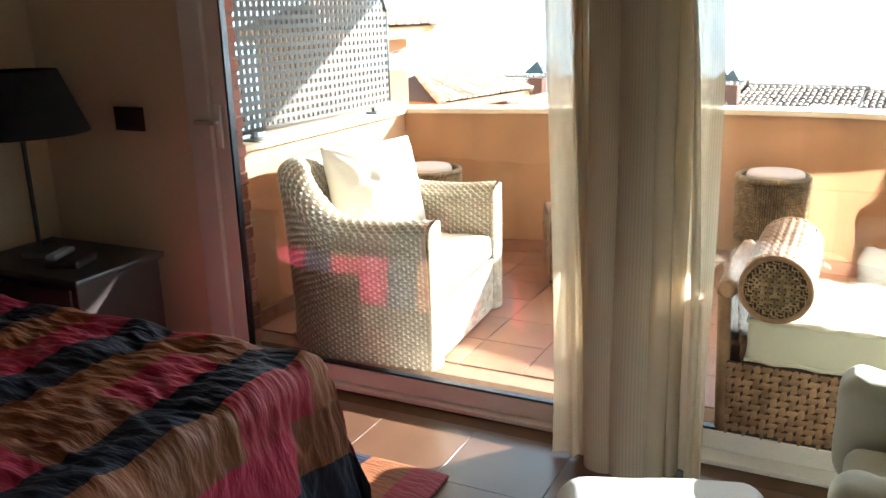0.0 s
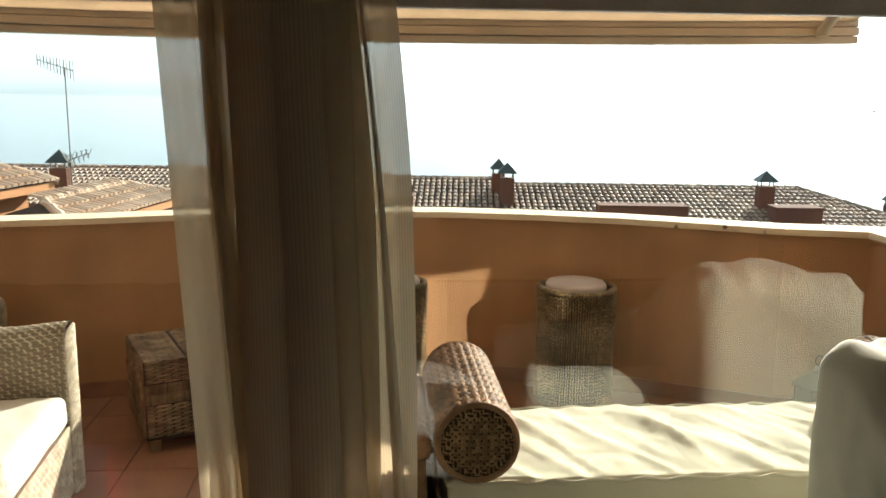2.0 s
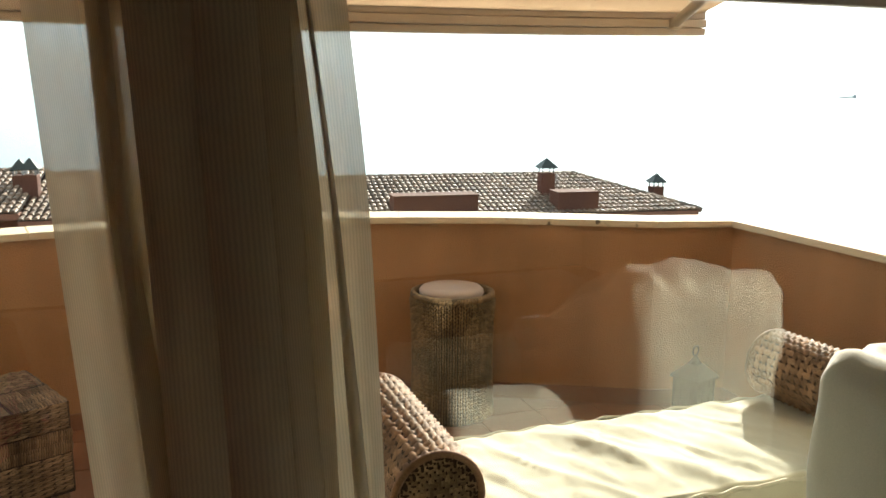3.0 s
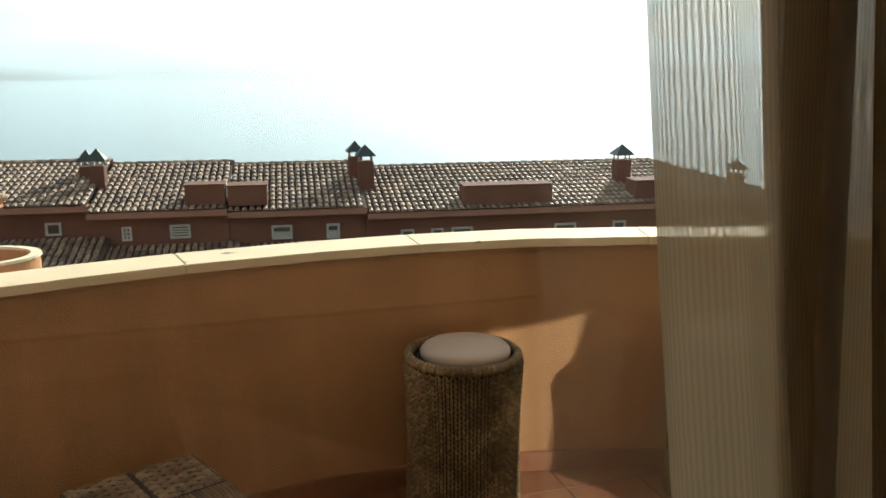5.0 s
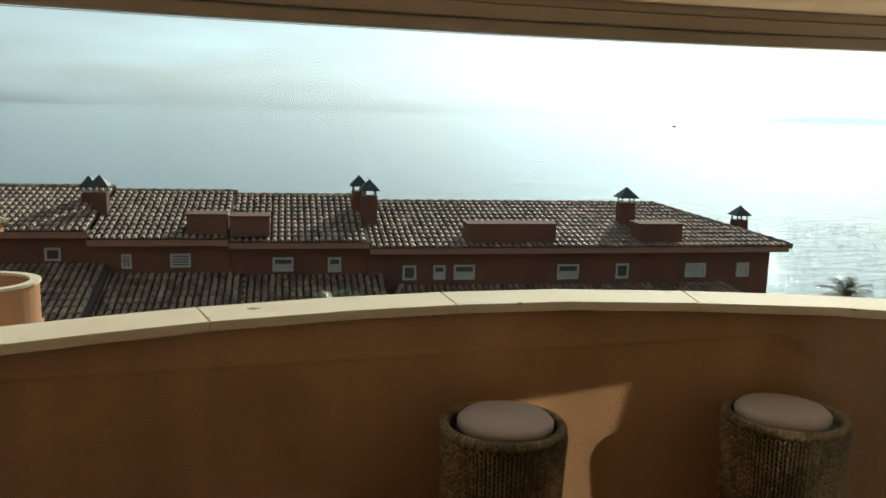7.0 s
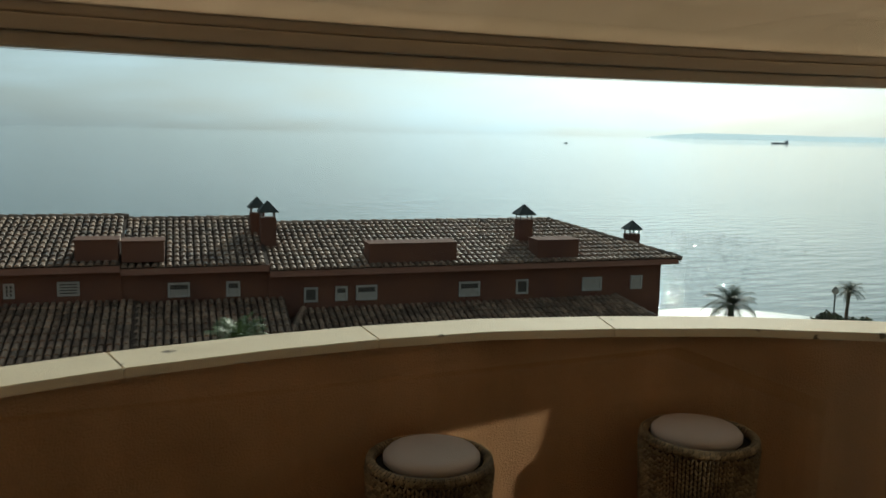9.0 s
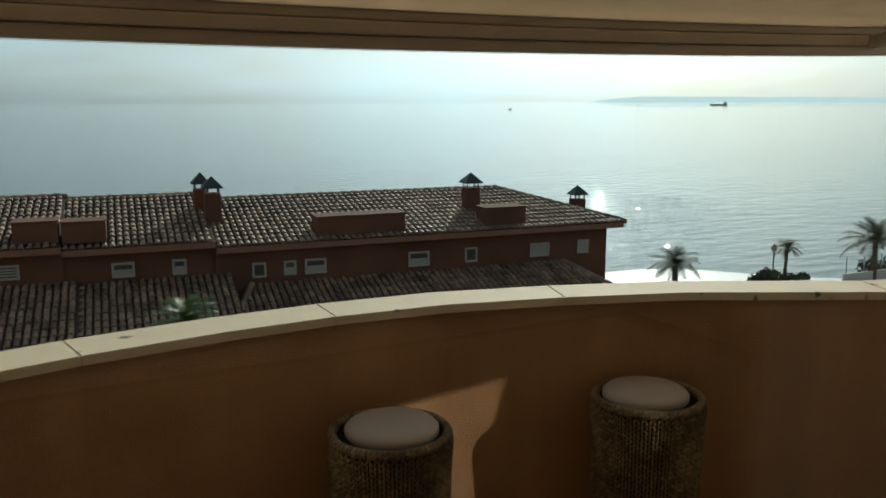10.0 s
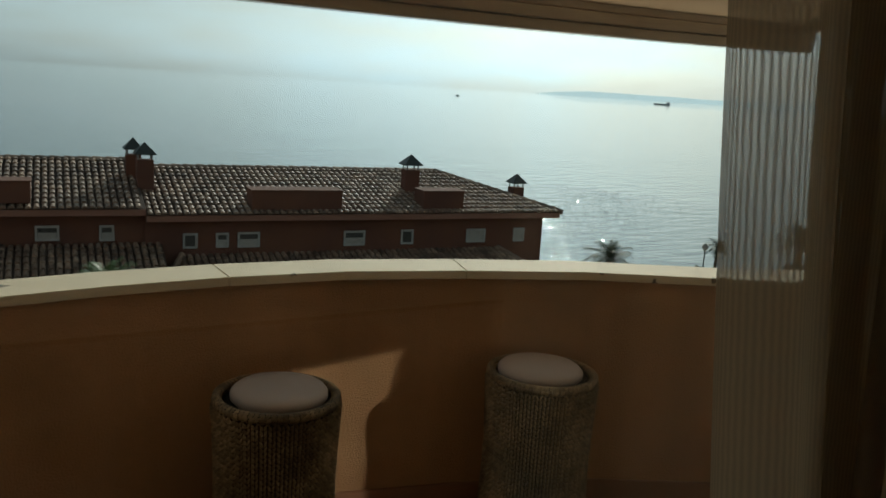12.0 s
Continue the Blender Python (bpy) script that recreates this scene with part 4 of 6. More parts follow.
def pillow(w, d, h, nu=18, nv=18, puff=2.4, ears=0.05, wrinkle=0.006, seed=0):
    """A stuffed cushion, w by d, h thick at its middle, with drawn-out corners."""
    bm = bmesh.new()
    rows = {}
    for side in (1, -1):
        for i in range(nu + 1):
            for j in range(nv + 1):
                s, t = 2 * i / nu - 1, 2 * j / nv - 1
                if side == -1 and (i in (0, nu) or j in (0, nv)):
                    rows[(i, j, -1)] = rows[(i, j, 1)]
                    continue
                rise = (max(0, 1 - abs(s) ** puff) * max(0, 1 - abs(t) ** puff)) ** 0.5
                pull = 1 - ears * (1 - abs(t) ** 2) * abs(s)
                pull2 = 1 - ears * (1 - abs(s) ** 2) * abs(t)
                corner = min(1, abs(s * t) ** 1.3 * 1.6)
                z = side * h / 2 * rise + 0.5 * wrinkle * corner * math.sin(14 * math.atan2(1.02 - abs(s), 1.02 - abs(t)) + seed) * (1 - max(abs(s), abs(t)) ** 8) + wrinkle * noise.noise((s * 4 + seed, t * 4, side * 2.0)) * (1 - max(abs(s), abs(t)) ** 6)
                soft = 1 - 0.06 * (s * s * t * t) ** 2
                rows[(i, j, side)] = bm.verts.new((s * w / 2 * pull * soft, t * d / 2 * pull2 * soft, z))
    for side in (1, -1):
        for i in range(nu):
            for j in range(nv):
                q = [rows[(i, j, side)], rows[(i + 1, j, side)], rows[(i + 1, j + 1, side)], rows[(i, j + 1, side)]]
                bm.faces.new(q if side == 1 else q[::-1])
    return bm


def slab_cushion(lo, hi, r=0.035, wrinkle=0.008, n=28, seed=0, crown=0.02, gather=0.0):
    """A boxy upholstered cushion with soft edges and a faintly crumpled cover."""
    bm = bmesh.new()
    bmesh.ops.create_cube(bm, size=1)
    size = Vector([b - a for a, b in zip(lo, hi)])
    mid = Vector([(a + b) / 2 for a, b in zip(lo, hi)])
    bmesh.ops.subdivide_edges(bm, edges=bm.edges[:], cuts=n, use_grid_fill=True)
    for v in bm.verts:
        q = Vector((v.co.x * size.x, v.co.y * size.y, v.co.z * size.z))
        inner = Vector([max(-s / 2 + r, min(s / 2 - r, c)) for s, c in zip(size, q)])
        away = q - inner
        if away.length > 1e-6:
            q = inner + away.normalized() * r * min(1, away.length / r if away.length < r else 1)
        u, w = 2 * v.co.x, 2 * v.co.y
        if v.co.z > 0.3:
            q.z += crown * (1 - u * u) * (1 - w * w)
        p = q + mid
        q += Vector((1, 1, 1)) * wrinkle * 0.3 * noise.noise(p * 16) + Vector((0, 0, 1)) * wrinkle * noise.noise(Vector((p.x * 9 + p.y * 4, p.y * 3 - p.x, seed)))
        if gather and v.co.z > 0.45:
            fold = 1 - abs(2 * noise.noise(Vector((p.x * 6.0 + p.y * 3.2, p.y * 1.1 - p.x * 0.8, seed + 5.0))))
            fine = 1 - abs(2 * noise.noise(Vector((p.x * 13 + p.y * 5.0, p.y * 2.4 - p.x * 2, seed + 9.0))))
            q.z += gather * (max(0, fold) ** 5 + 0.45 * max(0, fine) ** 4) * (1 - u ** 6) * (1 - w ** 8)
        v.co = q + mid
    return bm


def cord(points, r, n=6):
    """A round cord along points, closed."""
    bm = bmesh.new()
    k = len(points)
    rings = []
    for i, p in enumerate(points):
        p = Vector(p)
        t = (Vector(points[(i + 1) % k]) - Vector(points[i - 1])).normalized()
        a = t.cross(Vector((0.21, 0.34, 0.92))).normalized()
        b = t.cross(a)
        rings.append([bm.verts.new(p + a * math.cos(q) * r + b * math.sin(q) * r) for q in (math.tau * m / n for m in range(n))])
    for i in range(k):
        for m in range(n):
            bm.faces.new((rings[i][m], rings[(i + 1) % k][m], rings[(i + 1) % k][(m + 1) % n], rings[i][(m + 1) % n]))
    bmesh.ops.recalc_face_normals(bm, faces=bm.faces)
    return bm


# ---- trellis screen on the side wall ----
screen = thing("trellis_screen", "dark perforated plastic privacy screen on the wall coping", "screen", (-0.86, 0, COPING_Z))
SC_Y0, SC_Y1, SC_Z0, SC_Z1 = 0.37, 2.06, 0.05, 1.25
CHAM_Y, CHAM_Z = 1.72, 0.64


def inside_screen(y, z):
    return z < SC_Z1 and (y < CHAM_Y or z < CHAM_Z + (SC_Y1 - y) / (SC_Y1 - CHAM_Y) * (SC_Z1 - CHAM_Z) * 0.62)


verts, faces = [], []
cell, bar = 0.048, 0.024
ny, nz = int((SC_Y1 - SC_Y0) / cell), int((SC_Z1 - SC_Z0) / cell)
t = 0.008


def bar_box(y0, y1, z0, z1, x0, x1):
    k = len(verts)
    verts.extend([(x, y, z) for x in (x0, x1) for y in (y0, y1) for z in (z0, z1)])
    for f in ((0, 1, 3, 2), (4, 6, 7, 5), (0, 4, 5, 1), (2, 3, 7, 6), (0, 2, 6, 4), (1, 5, 7, 3)):
        faces.append(tuple(k + i for i in f))


def top_at(y):
    z = SC_Z1
    while z > SC_Z0 and not inside_screen(y, z - 0.001):
        z -= 0.01
    return z


for j in range(nz + 1):
    z = SC_Z0 + j * cell
    ys = [SC_Y0 + i * 0.02 for i in range(int((SC_Y1 - SC_Y0) / 0.02) + 1) if inside_screen(SC_Y0 + i * 0.02, z)]
    if ys:
        bar_box(SC_Y0, max(ys), z - bar / 2, z + bar / 2, -t, t)
for i in range(ny + 1):
    y = SC_Y0 + i * cell
    bar_box(y - bar / 2, y + bar / 2, SC_Z0, top_at(y), -t + 0.003, t - 0.003)
me = bpy.data.meshes.new("lattice")
me.from_pydata(verts, [], faces)
me.materials.append(M_TRELLIS)
ob = new("lattice", me)
ob.parent = screen
bm = bmesh.new()
edge = [(SC_Y1, SC_Z0), (SC_Y1, top_at(SC_Y1 - 0.001)), (CHAM_Y, SC_Z1), (SC_Y0, SC_Z1)]
for (y0, z0), (y1, z1) in zip(edge[:-1], edge[1:]):
    tube(bm, (0, y0, z0), (0, y1, z1), 0.014, n=8)
tube(bm, (0, SC_Y0, SC_Z0), (0, SC_Y1, SC_Z0), 0.014, n=8)
part("edging", bm, M_TRELLIS, screen, "dark plastic edging", smooth=True)
for y in (0.62, 1.86):
    bm = bmesh.new()
    box(bm, (-0.03, y - 0.06, 0.0), (0.05, y + 0.06, 0.012), bevel=0.004)
    box(bm, (-0.012, y - 0.02, 0.012), (0.012, y + 0.02, 0.05), bevel=0.003)
    part("foot", bm, M_TRELLIS, screen)

# ---- wicker armchair ----
chair = thing("wicker_armchair", "bleached woven wicker tub armchair on the terrace", "armchair", (0.30, 0.80, 0.0), 4.4)
CW, CD, ARM, REAR = 0.51, 0.95, 0.690, 0.915
U_STRAIGHT = 0.50


def chair_plan(u, w, d):
    """The tub's plan line: one arm, round the back, the other arm."""
    a = U_STRAIGHT
    arc = math.pi * 0.5 * (w + d - a) * 0.98
    total = 2 * a + arc
    s = u * total
    if s < a:
        return (-s, -w)
    if s > total - a:
        return (-(total - s), w)
    q = (s - a) / arc * math.pi - math.pi / 2
    return (-a - (d - a) * math.cos(q), w * math.sin(q))


def chair_top(u):
    k = abs(2 * u - 1)
    return blend(REAR, ARM, smoothstep((k - 0.22) / 0.42)) + 0.018 * smoothstep((k - 0.8) / 0.2)


def chair_outer(u, v):
    x, y = chair_plan(u, CW, CD)
    z = v * (chair_top(u) - 0.05)
    lean = 0.035 * v * v
    r = Vector((x + 0.4, y, 0))
    r.x = min(r.x, 0.0) if x < -U_STRAIGHT else 0.0
    out = r.normalized() * lean if r.length > 1e-6 else Vector((0, 0, 0))
    return Vector((x, y, z)) + out


def chair_inner(u, v):
    x, y = chair_plan(1 - u, CW - 0.125, CD - 0.13)
    z = 0.28 + v * (chair_top(1 - u) - 0.05 - 0.28)
    return Vector((x, y, z))


def chair_rim(u, v):
    a, b = chair_outer(u, 1), chair_inner(1 - u, 1)
    t = v * math.pi
    mid = (a + b) / 2
    return mid + (a - b) / 2 * math.cos(t) + Vector((0, 0, 1)) * 0.06 * math.sin(t)


shell = woven(chair_outer, running(54, 46, over=1.06), 0.009, "shell", M_WICKER, M_WICKERGAP, chair, 48, 8, label="bleached woven outer shell")
woven(chair_inner, running(42, 24, over=1.06), 0.009, "lining", M_WICKER, M_WICKERGAP, chair, 48, 6)
woven(chair_rim, running(56, 12, over=1.06), 0.009, "rolled_rim", M_WICKER, M_WICKERGAP, chair, 64, 8)
for s in (-1, 1):
    def arm_front(u, v, s=s):
        y = s * (CW - 0.0625) + (u - 0.5) * 0.128
        top = chair_top(0) - 0.05 + 0.06 * math.sin(math.acos(max(-1, min(1, 2 * u - 1))))
        bulge = 0.02 * (1 - (2 * u - 1) ** 2)
        return Vector((bulge, y, v * top))
    woven(arm_front, running(4, 44), 0.008, "arm_front", M_WICKER, M_WICKERGAP, chair, 8, 8)
woven(lambda u, v: Vector((-0.004, (u - 0.5) * 2 * (CW - 0.12), 0.01 + v * 0.29)), running(21, 15), 0.008, "front_panel", M_WICKER, M_WICKERGAP, chair, 8, 4)
part("seat_deck", boxed((-0.80, -0.38, 0.24), (-0.01, 0.38, 0.298)), M_WICKERGAP, chair)
seat = thing("seat_cushion", "off-white seat cushion in the wicker armchair", "cushion", (0.30, 0.80, 0.30), 4.4)
part("cover", slab_cushion((-0.72, -0.372, 0.003), (0.005, 0.372, 0.14), r=0.04, seed=3), M_CUSHION, seat, smooth=True)
back_pad = thing("back_cushion", "large off-white cushion leaning in the wicker armchair", "cushion", (-0.20, 0.84, 0.445), -24)
ob = part("cover", pillow(0.60, 0.57, 0.31, nu=48, nv=48, puff=1.8, ears=0.11, wrinkle=0.016, seed=5), M_CUSHION, back_pad, smooth=True)
ob.matrix_basis = Matrix.Translation((-0.085, 0.0, 0.262)) @ Matrix.Rotation(radians(74), 4, "Y") @ Matrix.Rotation(radians(90), 4, "Z")

# ---- braided drum stools ----
stool = thing("drum_stool", "dark braided seagrass drum stool with round pad, against the parapet", "stool", (1.588, 2.312, 0.0), 0, group="drum stools by the parapet")
SR, SH = 0.205, 0.612


def drum(u, v):
    a = u * math.tau
    r = SR - 0.012 * math.sin(v * math.pi)
    return Vector((math.cos(a) * r, math.sin(a) * r, v * SH))


woven(drum, braids(46, 32), 0.017, "body", M_GRASS, M_GRASSGAP, stool, 40, 8, close_u=True, label="braided seagrass drum body")


def drum_rim(u, v):
    a, b = u * math.tau, v * math.pi * 2
    return Vector((math.cos(a) * (SR - 0.007 + 0.015 * math.cos(b)), math.sin(a) * (SR - 0.007 + 0.015 * math.cos(b)), SH + 0.022 + 0.016 * math.sin(b)))


woven(drum_rim, [((i / 72, j / 6), ((i + 1.1) / 72, (j + 0.45) / 6), ((i + 1.1) / 72, (j + 1.45) / 6), (i / 72, (j + 1) / 6)) for i in range(72) for j in range(6)],
      0.004, "rim", M_GRASS, M_GRASSGAP, stool, 40, 10, close_u=True)
part("top", tubed((0, 0, SH - 0.02), (0, 0, SH + 0.004), SR - 0.02, n=32), M_GRASSGAP, stool)


def seat_pad(u, v):
    a = u * math.tau
    prof = ((0.0, 0.0), (0.150, 0.002), (0.163, 0.016), (0.163, 0.034), (0.150, 0.048), (0.09, 0.056), (0.0, 0.058))
    k = min(int(v * 6), 5)
    f = v * 6 - k
    r, z = (blend(prof[k][i], prof[k + 1][i], f) for i in (0, 1))
    return Vector((0.010 + math.cos(a) * r, 0.006 + math.sin(a) * r, SH + 0.005 + z))


part("pad", grid(seat_pad, 40, 12, close_u=True), M_STOOLPAD, stool, "round pink-beige seat pad", smooth=True)
copy_thing(stool, pose(2.60, 2.175, 0.0, 0, 0, 70))
copy_thing(stool, pose(-0.47, 1.86, 0.0, 0, 0, 160))

# ---- seagrass ottoman ----
ottoman = thing("ottoman", "square seagrass-wrapped ottoman on short wooden feet", "ottoman", (0.55, 1.87, 0.0), 24)
OW, OD, OH, OZ = 0.20, 0.25, 0.44, 0.075


def side_face(k):
    def fn(u, v):
        q = Matrix.Rotation(math.pi / 2 * k, 3, "Z")
        w, d = (OW, OD) if k % 2 == 0 else (OD, OW)
        return q @ Vector(((u - 0.5) * 2 * w, -d, OZ + v * (OH - OZ)))
    return fn


for k in range(4):
    quads = running(5, 16, over=1.05, v0=0.0, v1=0.42) + running(44, 2, thick=1.02, v0=0.43, v1=0.70) + running(5, 11, v0=0.71, v1=1.0)
    woven(side_face(k), quads, 0.010, "side", M_TWINE, M_GRASSGAP, ottoman, 4, 4)
top_quads = running(3, 30, u0=0.0, u1=0.48) + running(16, 3, u0=0.5, u1=1.0, v0=0.0, v1=0.5) + running(3, 14, u0=0.5, u1=1.0, v0=0.52, v1=1.0)
woven(lambda u, v: Vector(((u - 0.5) * 2 * OW, (v - 0.5) * 2 * OD, OH)), top_quads, 0.009, "top", M_TWINE, M_GRASSGAP, ottoman, 4, 4)
part("bottom", boxed((-OW, -OD, OZ - 0.012), (OW, OD, OZ)), M_GRASSGAP, ottoman)
for sx in (-1, 1):
    for sy in (-1, 1):
        part("foot", boxed((sx * 0.16 - 0.025, sy * 0.21 - 0.025, 0), (sx * 0.16 + 0.025, sy * 0.21 + 0.025, OZ - 0.012), bevel=0.005), M_RATTAN, ottoman)

# ---- rattan daybed ----
DX0, DX1, DY0, DY1, DZ = 1.66, 3.62, 0.155, 0.755, 0.335
daybed = thing("daybed", "brown woven rattan daybed beside the glass doors", "daybed", (0, 0, 0))
for name, fn, nu in (("front_panel", lambda u, v: Vector((DX0 + u * (DX1 - DX0), DY0, 0.02 + v * (DZ - 0.02))), 60),
                     ("back_panel", lambda u, v: Vector((DX1 - u * (DX1 - DX0), DY1, 0.02 + v * (DZ - 0.02))), 60)):
    woven(fn, basket(nu, 10), 0.011, name, M_RATTAN, M_RATTANGAP, daybed, 8, 4)
part("deck", boxed((DX0, DY0 + 0.005, DZ - 0.03), (DX1, DY1 - 0.005, DZ)), M_RATTANGAP, daybed)
for s, x in ((-1, DX0), (1, DX1)):
    def end_out(u, v, s=s, x=x):
        y = DY0 + (u if s > 0 else 1 - u) * (DY1 - DY0)
        return Vector((x + s * (0.005 + 0.03 * v), y, 0.02 + v * 0.60))

    def end_in(u, v, s=s, x=x):
        y = DY0 + (1 - u if s > 0 else u) * (DY1 - DY0)
        return Vector((x - s * (0.055 - 0.03 * v), y, DZ - 0.02 + v * 0.305))
    e1 = woven(end_out, basket(20, 20), 0.010, "end_panel", M_RATTAN, M_RATTANGAP, daybed, 4, 4)
    pads(end_in, basket(20, 10), 0.010, "strands", M_RATTAN, e1)

    def end_roll(u, v, s=s, x=x):
        a = v * math.tau
        return Vector((x + s * 0.012 + 0.032 * math.cos(a), DY0 - 0.01 + u * (DY1 - DY0 + 0.02), 0.615 + 0.032 * math.sin(a)))
    woven(end_roll, [((i / 40, j / 8), ((i + 1.15) / 40, (j + 0.4) / 8), ((i + 1.15) / 40, (j + 1.4) / 8), (i / 40, (j + 1) / 8)) for i in range(40) for j in range(8)],
          0.007, "end_roll", M_RATTAN, M_RATTANGAP, daybed, 12, 10)
    for y, t in ((DY0 - 0.012, -0.012), (DY1 + 0.012, 0.012)):
        bm = bmesh.new()
        bmesh.ops.create_uvsphere(bm, u_segments=16, v_segments=8, radius=0.034, matrix=Matrix.Translation((x + s * 0.012, y - t, 0.615)) @ Matrix.Diagonal((1, 0.45, 1, 1)))
        part("roll_end", bm, M_RATTAN, daybed, smooth=True)
    for y in (DY0 + 0.02, DY1 - 0.02):
        part("end_post", tubed((x, y, 0.0), (x + s * 0.02, y, 0.60), 0.026, n=12), M_RATTAN, daybed, smooth=True)
mattress = thing("daybed_mattress", "cream cotton mattress with piped edges on the daybed", "mattress", (0, 0, DZ))
MX0, MX1 = DX0 + 0.07, DX1 - 0.07
part("cover", slab_cushion((MX0, DY0 - 0.005, 0.003), (MX1, DY1 - 0.01, 0.175), r=0.02, wrinkle=0.012, n=110, seed=8, crown=0.012, gather=0.010), M_MATTRESS, mattress, smooth=True)
for z in (0.018, 0.168):
    pts = []
    for (x0, y0), (x1, y1) in (((MX0, DY0 - 0.008), (MX1, DY0 - 0.008)), ((MX1, DY0 - 0.008), (MX1, DY1 - 0.007)), ((MX1, DY1 - 0.007), (MX0, DY1 - 0.007)), ((MX0, DY1 - 0.007), (MX0, DY0 - 0.008))):
        k = 90 if abs(x1 - x0) > 1 else 28
        for i in range(k):
            f = i / k
            pts.append((blend(x0, x1, f), blend(y0, y1, f) + 0.003 * math.sin(i * 1.3), z + 0.004 * math.sin(i * 0.9)))
    part("piping", cord(pts, 0.008), M_MATTRESS, mattress)


def bolster(x, z, turn):
    """A woven roll across the daybed, with woven round ends."""
    ob = thing("bolster", "round brown woven rattan bolster on the daybed", "bolster", (x, 0.455, z), turn, group="bolsters on the daybed")
    L, R = 0.62, 0.118

    def roll(u, v):
        a = u * math.tau
        return Vector((R * math.cos(a), (v - 0.5) * L, -R * math.sin(a)))
    woven(roll, basket(26, 22), 0.013, "body", M_RATTAN, M_RATTANGAP, ob, 32, 4, close_u=True)
    for s in (-1, 1):
        def cap(u, v, s=s):
            a, b = 2 * u - 1, 2 * v - 1
            return Vector((R * a, s * (L / 2 + 0.012 * max(0, 1 - a * a - b * b)), R * b * s))
        part("end_cap", tubed((0, s * (L / 2 - 0.02), 0), (0, s * (L / 2 + 0.002), 0), R - 0.004, n=32), M_RATTANGAP, ob)
        pads(cap, basket(11, 11, keep=lambda u, v: (2 * u - 1) ** 2 + (2 * v - 1) ** 2 < 0.86), 0.009, "strands", M_GRASS, ob)
        part("end_ring", cord([(R * math.cos(q), s * (L / 2), R * math.sin(q)) for q in (math.tau * k / 40 for k in range(40))], 0.011), M_RATTAN, ob, smooth=True)
    return ob


bolster(1.815, DZ + 0.175 + 0.125, 0)
bolster(3.40, DZ + 0.175 + 0.125, 4)

# ---- lantern in the corner ----
lantern = thing("floor_lantern", "tall dark metal lantern on the terrace floor", "lantern", (3.72, 1.68, 0.0), 20)
lantern.scale = (0.82, 0.82, 0.82)
part("base", boxed((-0.10, -0.10, 0.0), (0.10, 0.10, 0.035), bevel=0.008), M_IRON, lantern)
for sx in (-1, 1):
    for sy in (-1, 1):
        part("post", boxed((sx * 0.082 - 0.008, sy * 0.082 - 0.008, 0.035), (sx * 0.082 + 0.008, sy * 0.082 + 0.008, 0.27), bevel=0.002), M_IRON, lantern)
for k in range(4):
    q = Matrix.Rotation(math.pi / 2 * k, 4, "Z")
    part("pane", boxed((-0.073, 0.080, 0.036), (0.073, 0.084, 0.268), m=q), M_IRON, lantern, "dark smoked pane")
    for x in (-0.035, 0.035):
        part("bar", boxed((x - 0.004, 0.0845, 0.036), (x + 0.004, 0.0895, 0.268), m=q), M_IRON, lantern)
part("collar", boxed((-0.105, -0.105, 0.27), (0.105, 0.105, 0.295), bevel=0.006), M_IRON, lantern)
bm = bmesh.new()
bmesh.ops.create_cone(bm, cap_ends=True, segments=4, radius1=0.145, radius2=0.05, depth=0.07, matrix=Matrix.Translation((0, 0, 0.33)) @ Matrix.Rotation(radians(45), 4, "Z"))
part("roof", bm, M_IRON, lantern)
bm = bmesh.new()
bmesh.ops.create_cone(bm, cap_ends=True, segments=12, radius1=0.04, radius2=0.012, depth=0.05, matrix=Matrix.Translation((0, 0, 0.39)))
part("finial", bm, M_IRON, lantern, smooth=True)
part("ring", cord([(0.03 * math.cos(a), 0, 0.445 + 0.03 * math.sin(a)) for a in (math.tau * k / 16 for k in range(16))], 0.004), M_IRON, lantern)
part("candle", tubed((0, 0, 0.036), (0, 0, 0.15), 0.03, n=16), M_CUSHION, lantern, "cream pillar candle", smooth=True)

# ---- the curtain at the door ----
curtain = thing("curtain", "long cream ribbed sheer curtain gathered in folds", "curtain", (0, 0, 0))
CUR_TOP, CUR_LOW = 2.42, ROOM_Z + 0.012


def curtain_line(s):
    """Plan of the gathered cloth: a loose edge, a tight bundle of folds, a loose edge."""
    if s < 0.14:
        f = s / 0.14
        return 0.953 + 0.122 * f, 0.006 * math.sin(f * 9)
    if s > 0.90:
        f = (s - 0.90) / 0.10
        return 1.538 + 0.060 * f, 0.010 * math.sin(f * 6 + 1)
    f = (s - 0.14) / 0.76
    ends = smoothstep(f / 0.16) * smoothstep((1 - f) / 0.12)
    turn = math.tau * 6.5 * (f + 0.025 * math.sin(f * 9) + 0.015 * math.sin(f * 21 + 1))
    x = 1.075 + 0.040 * smoothstep(f / 0.05) + 0.420 * f ** 1.12 + (0.090 - 0.036 * f + 0.018 * math.sin(f * 13)) * ends * math.sin(turn)
    return x, 0.034 * ends * math.cos(turn) + 0.018 * math.sin(f * 17 + 0.7) + 0.008 * math.sin(f * 31 + 1)


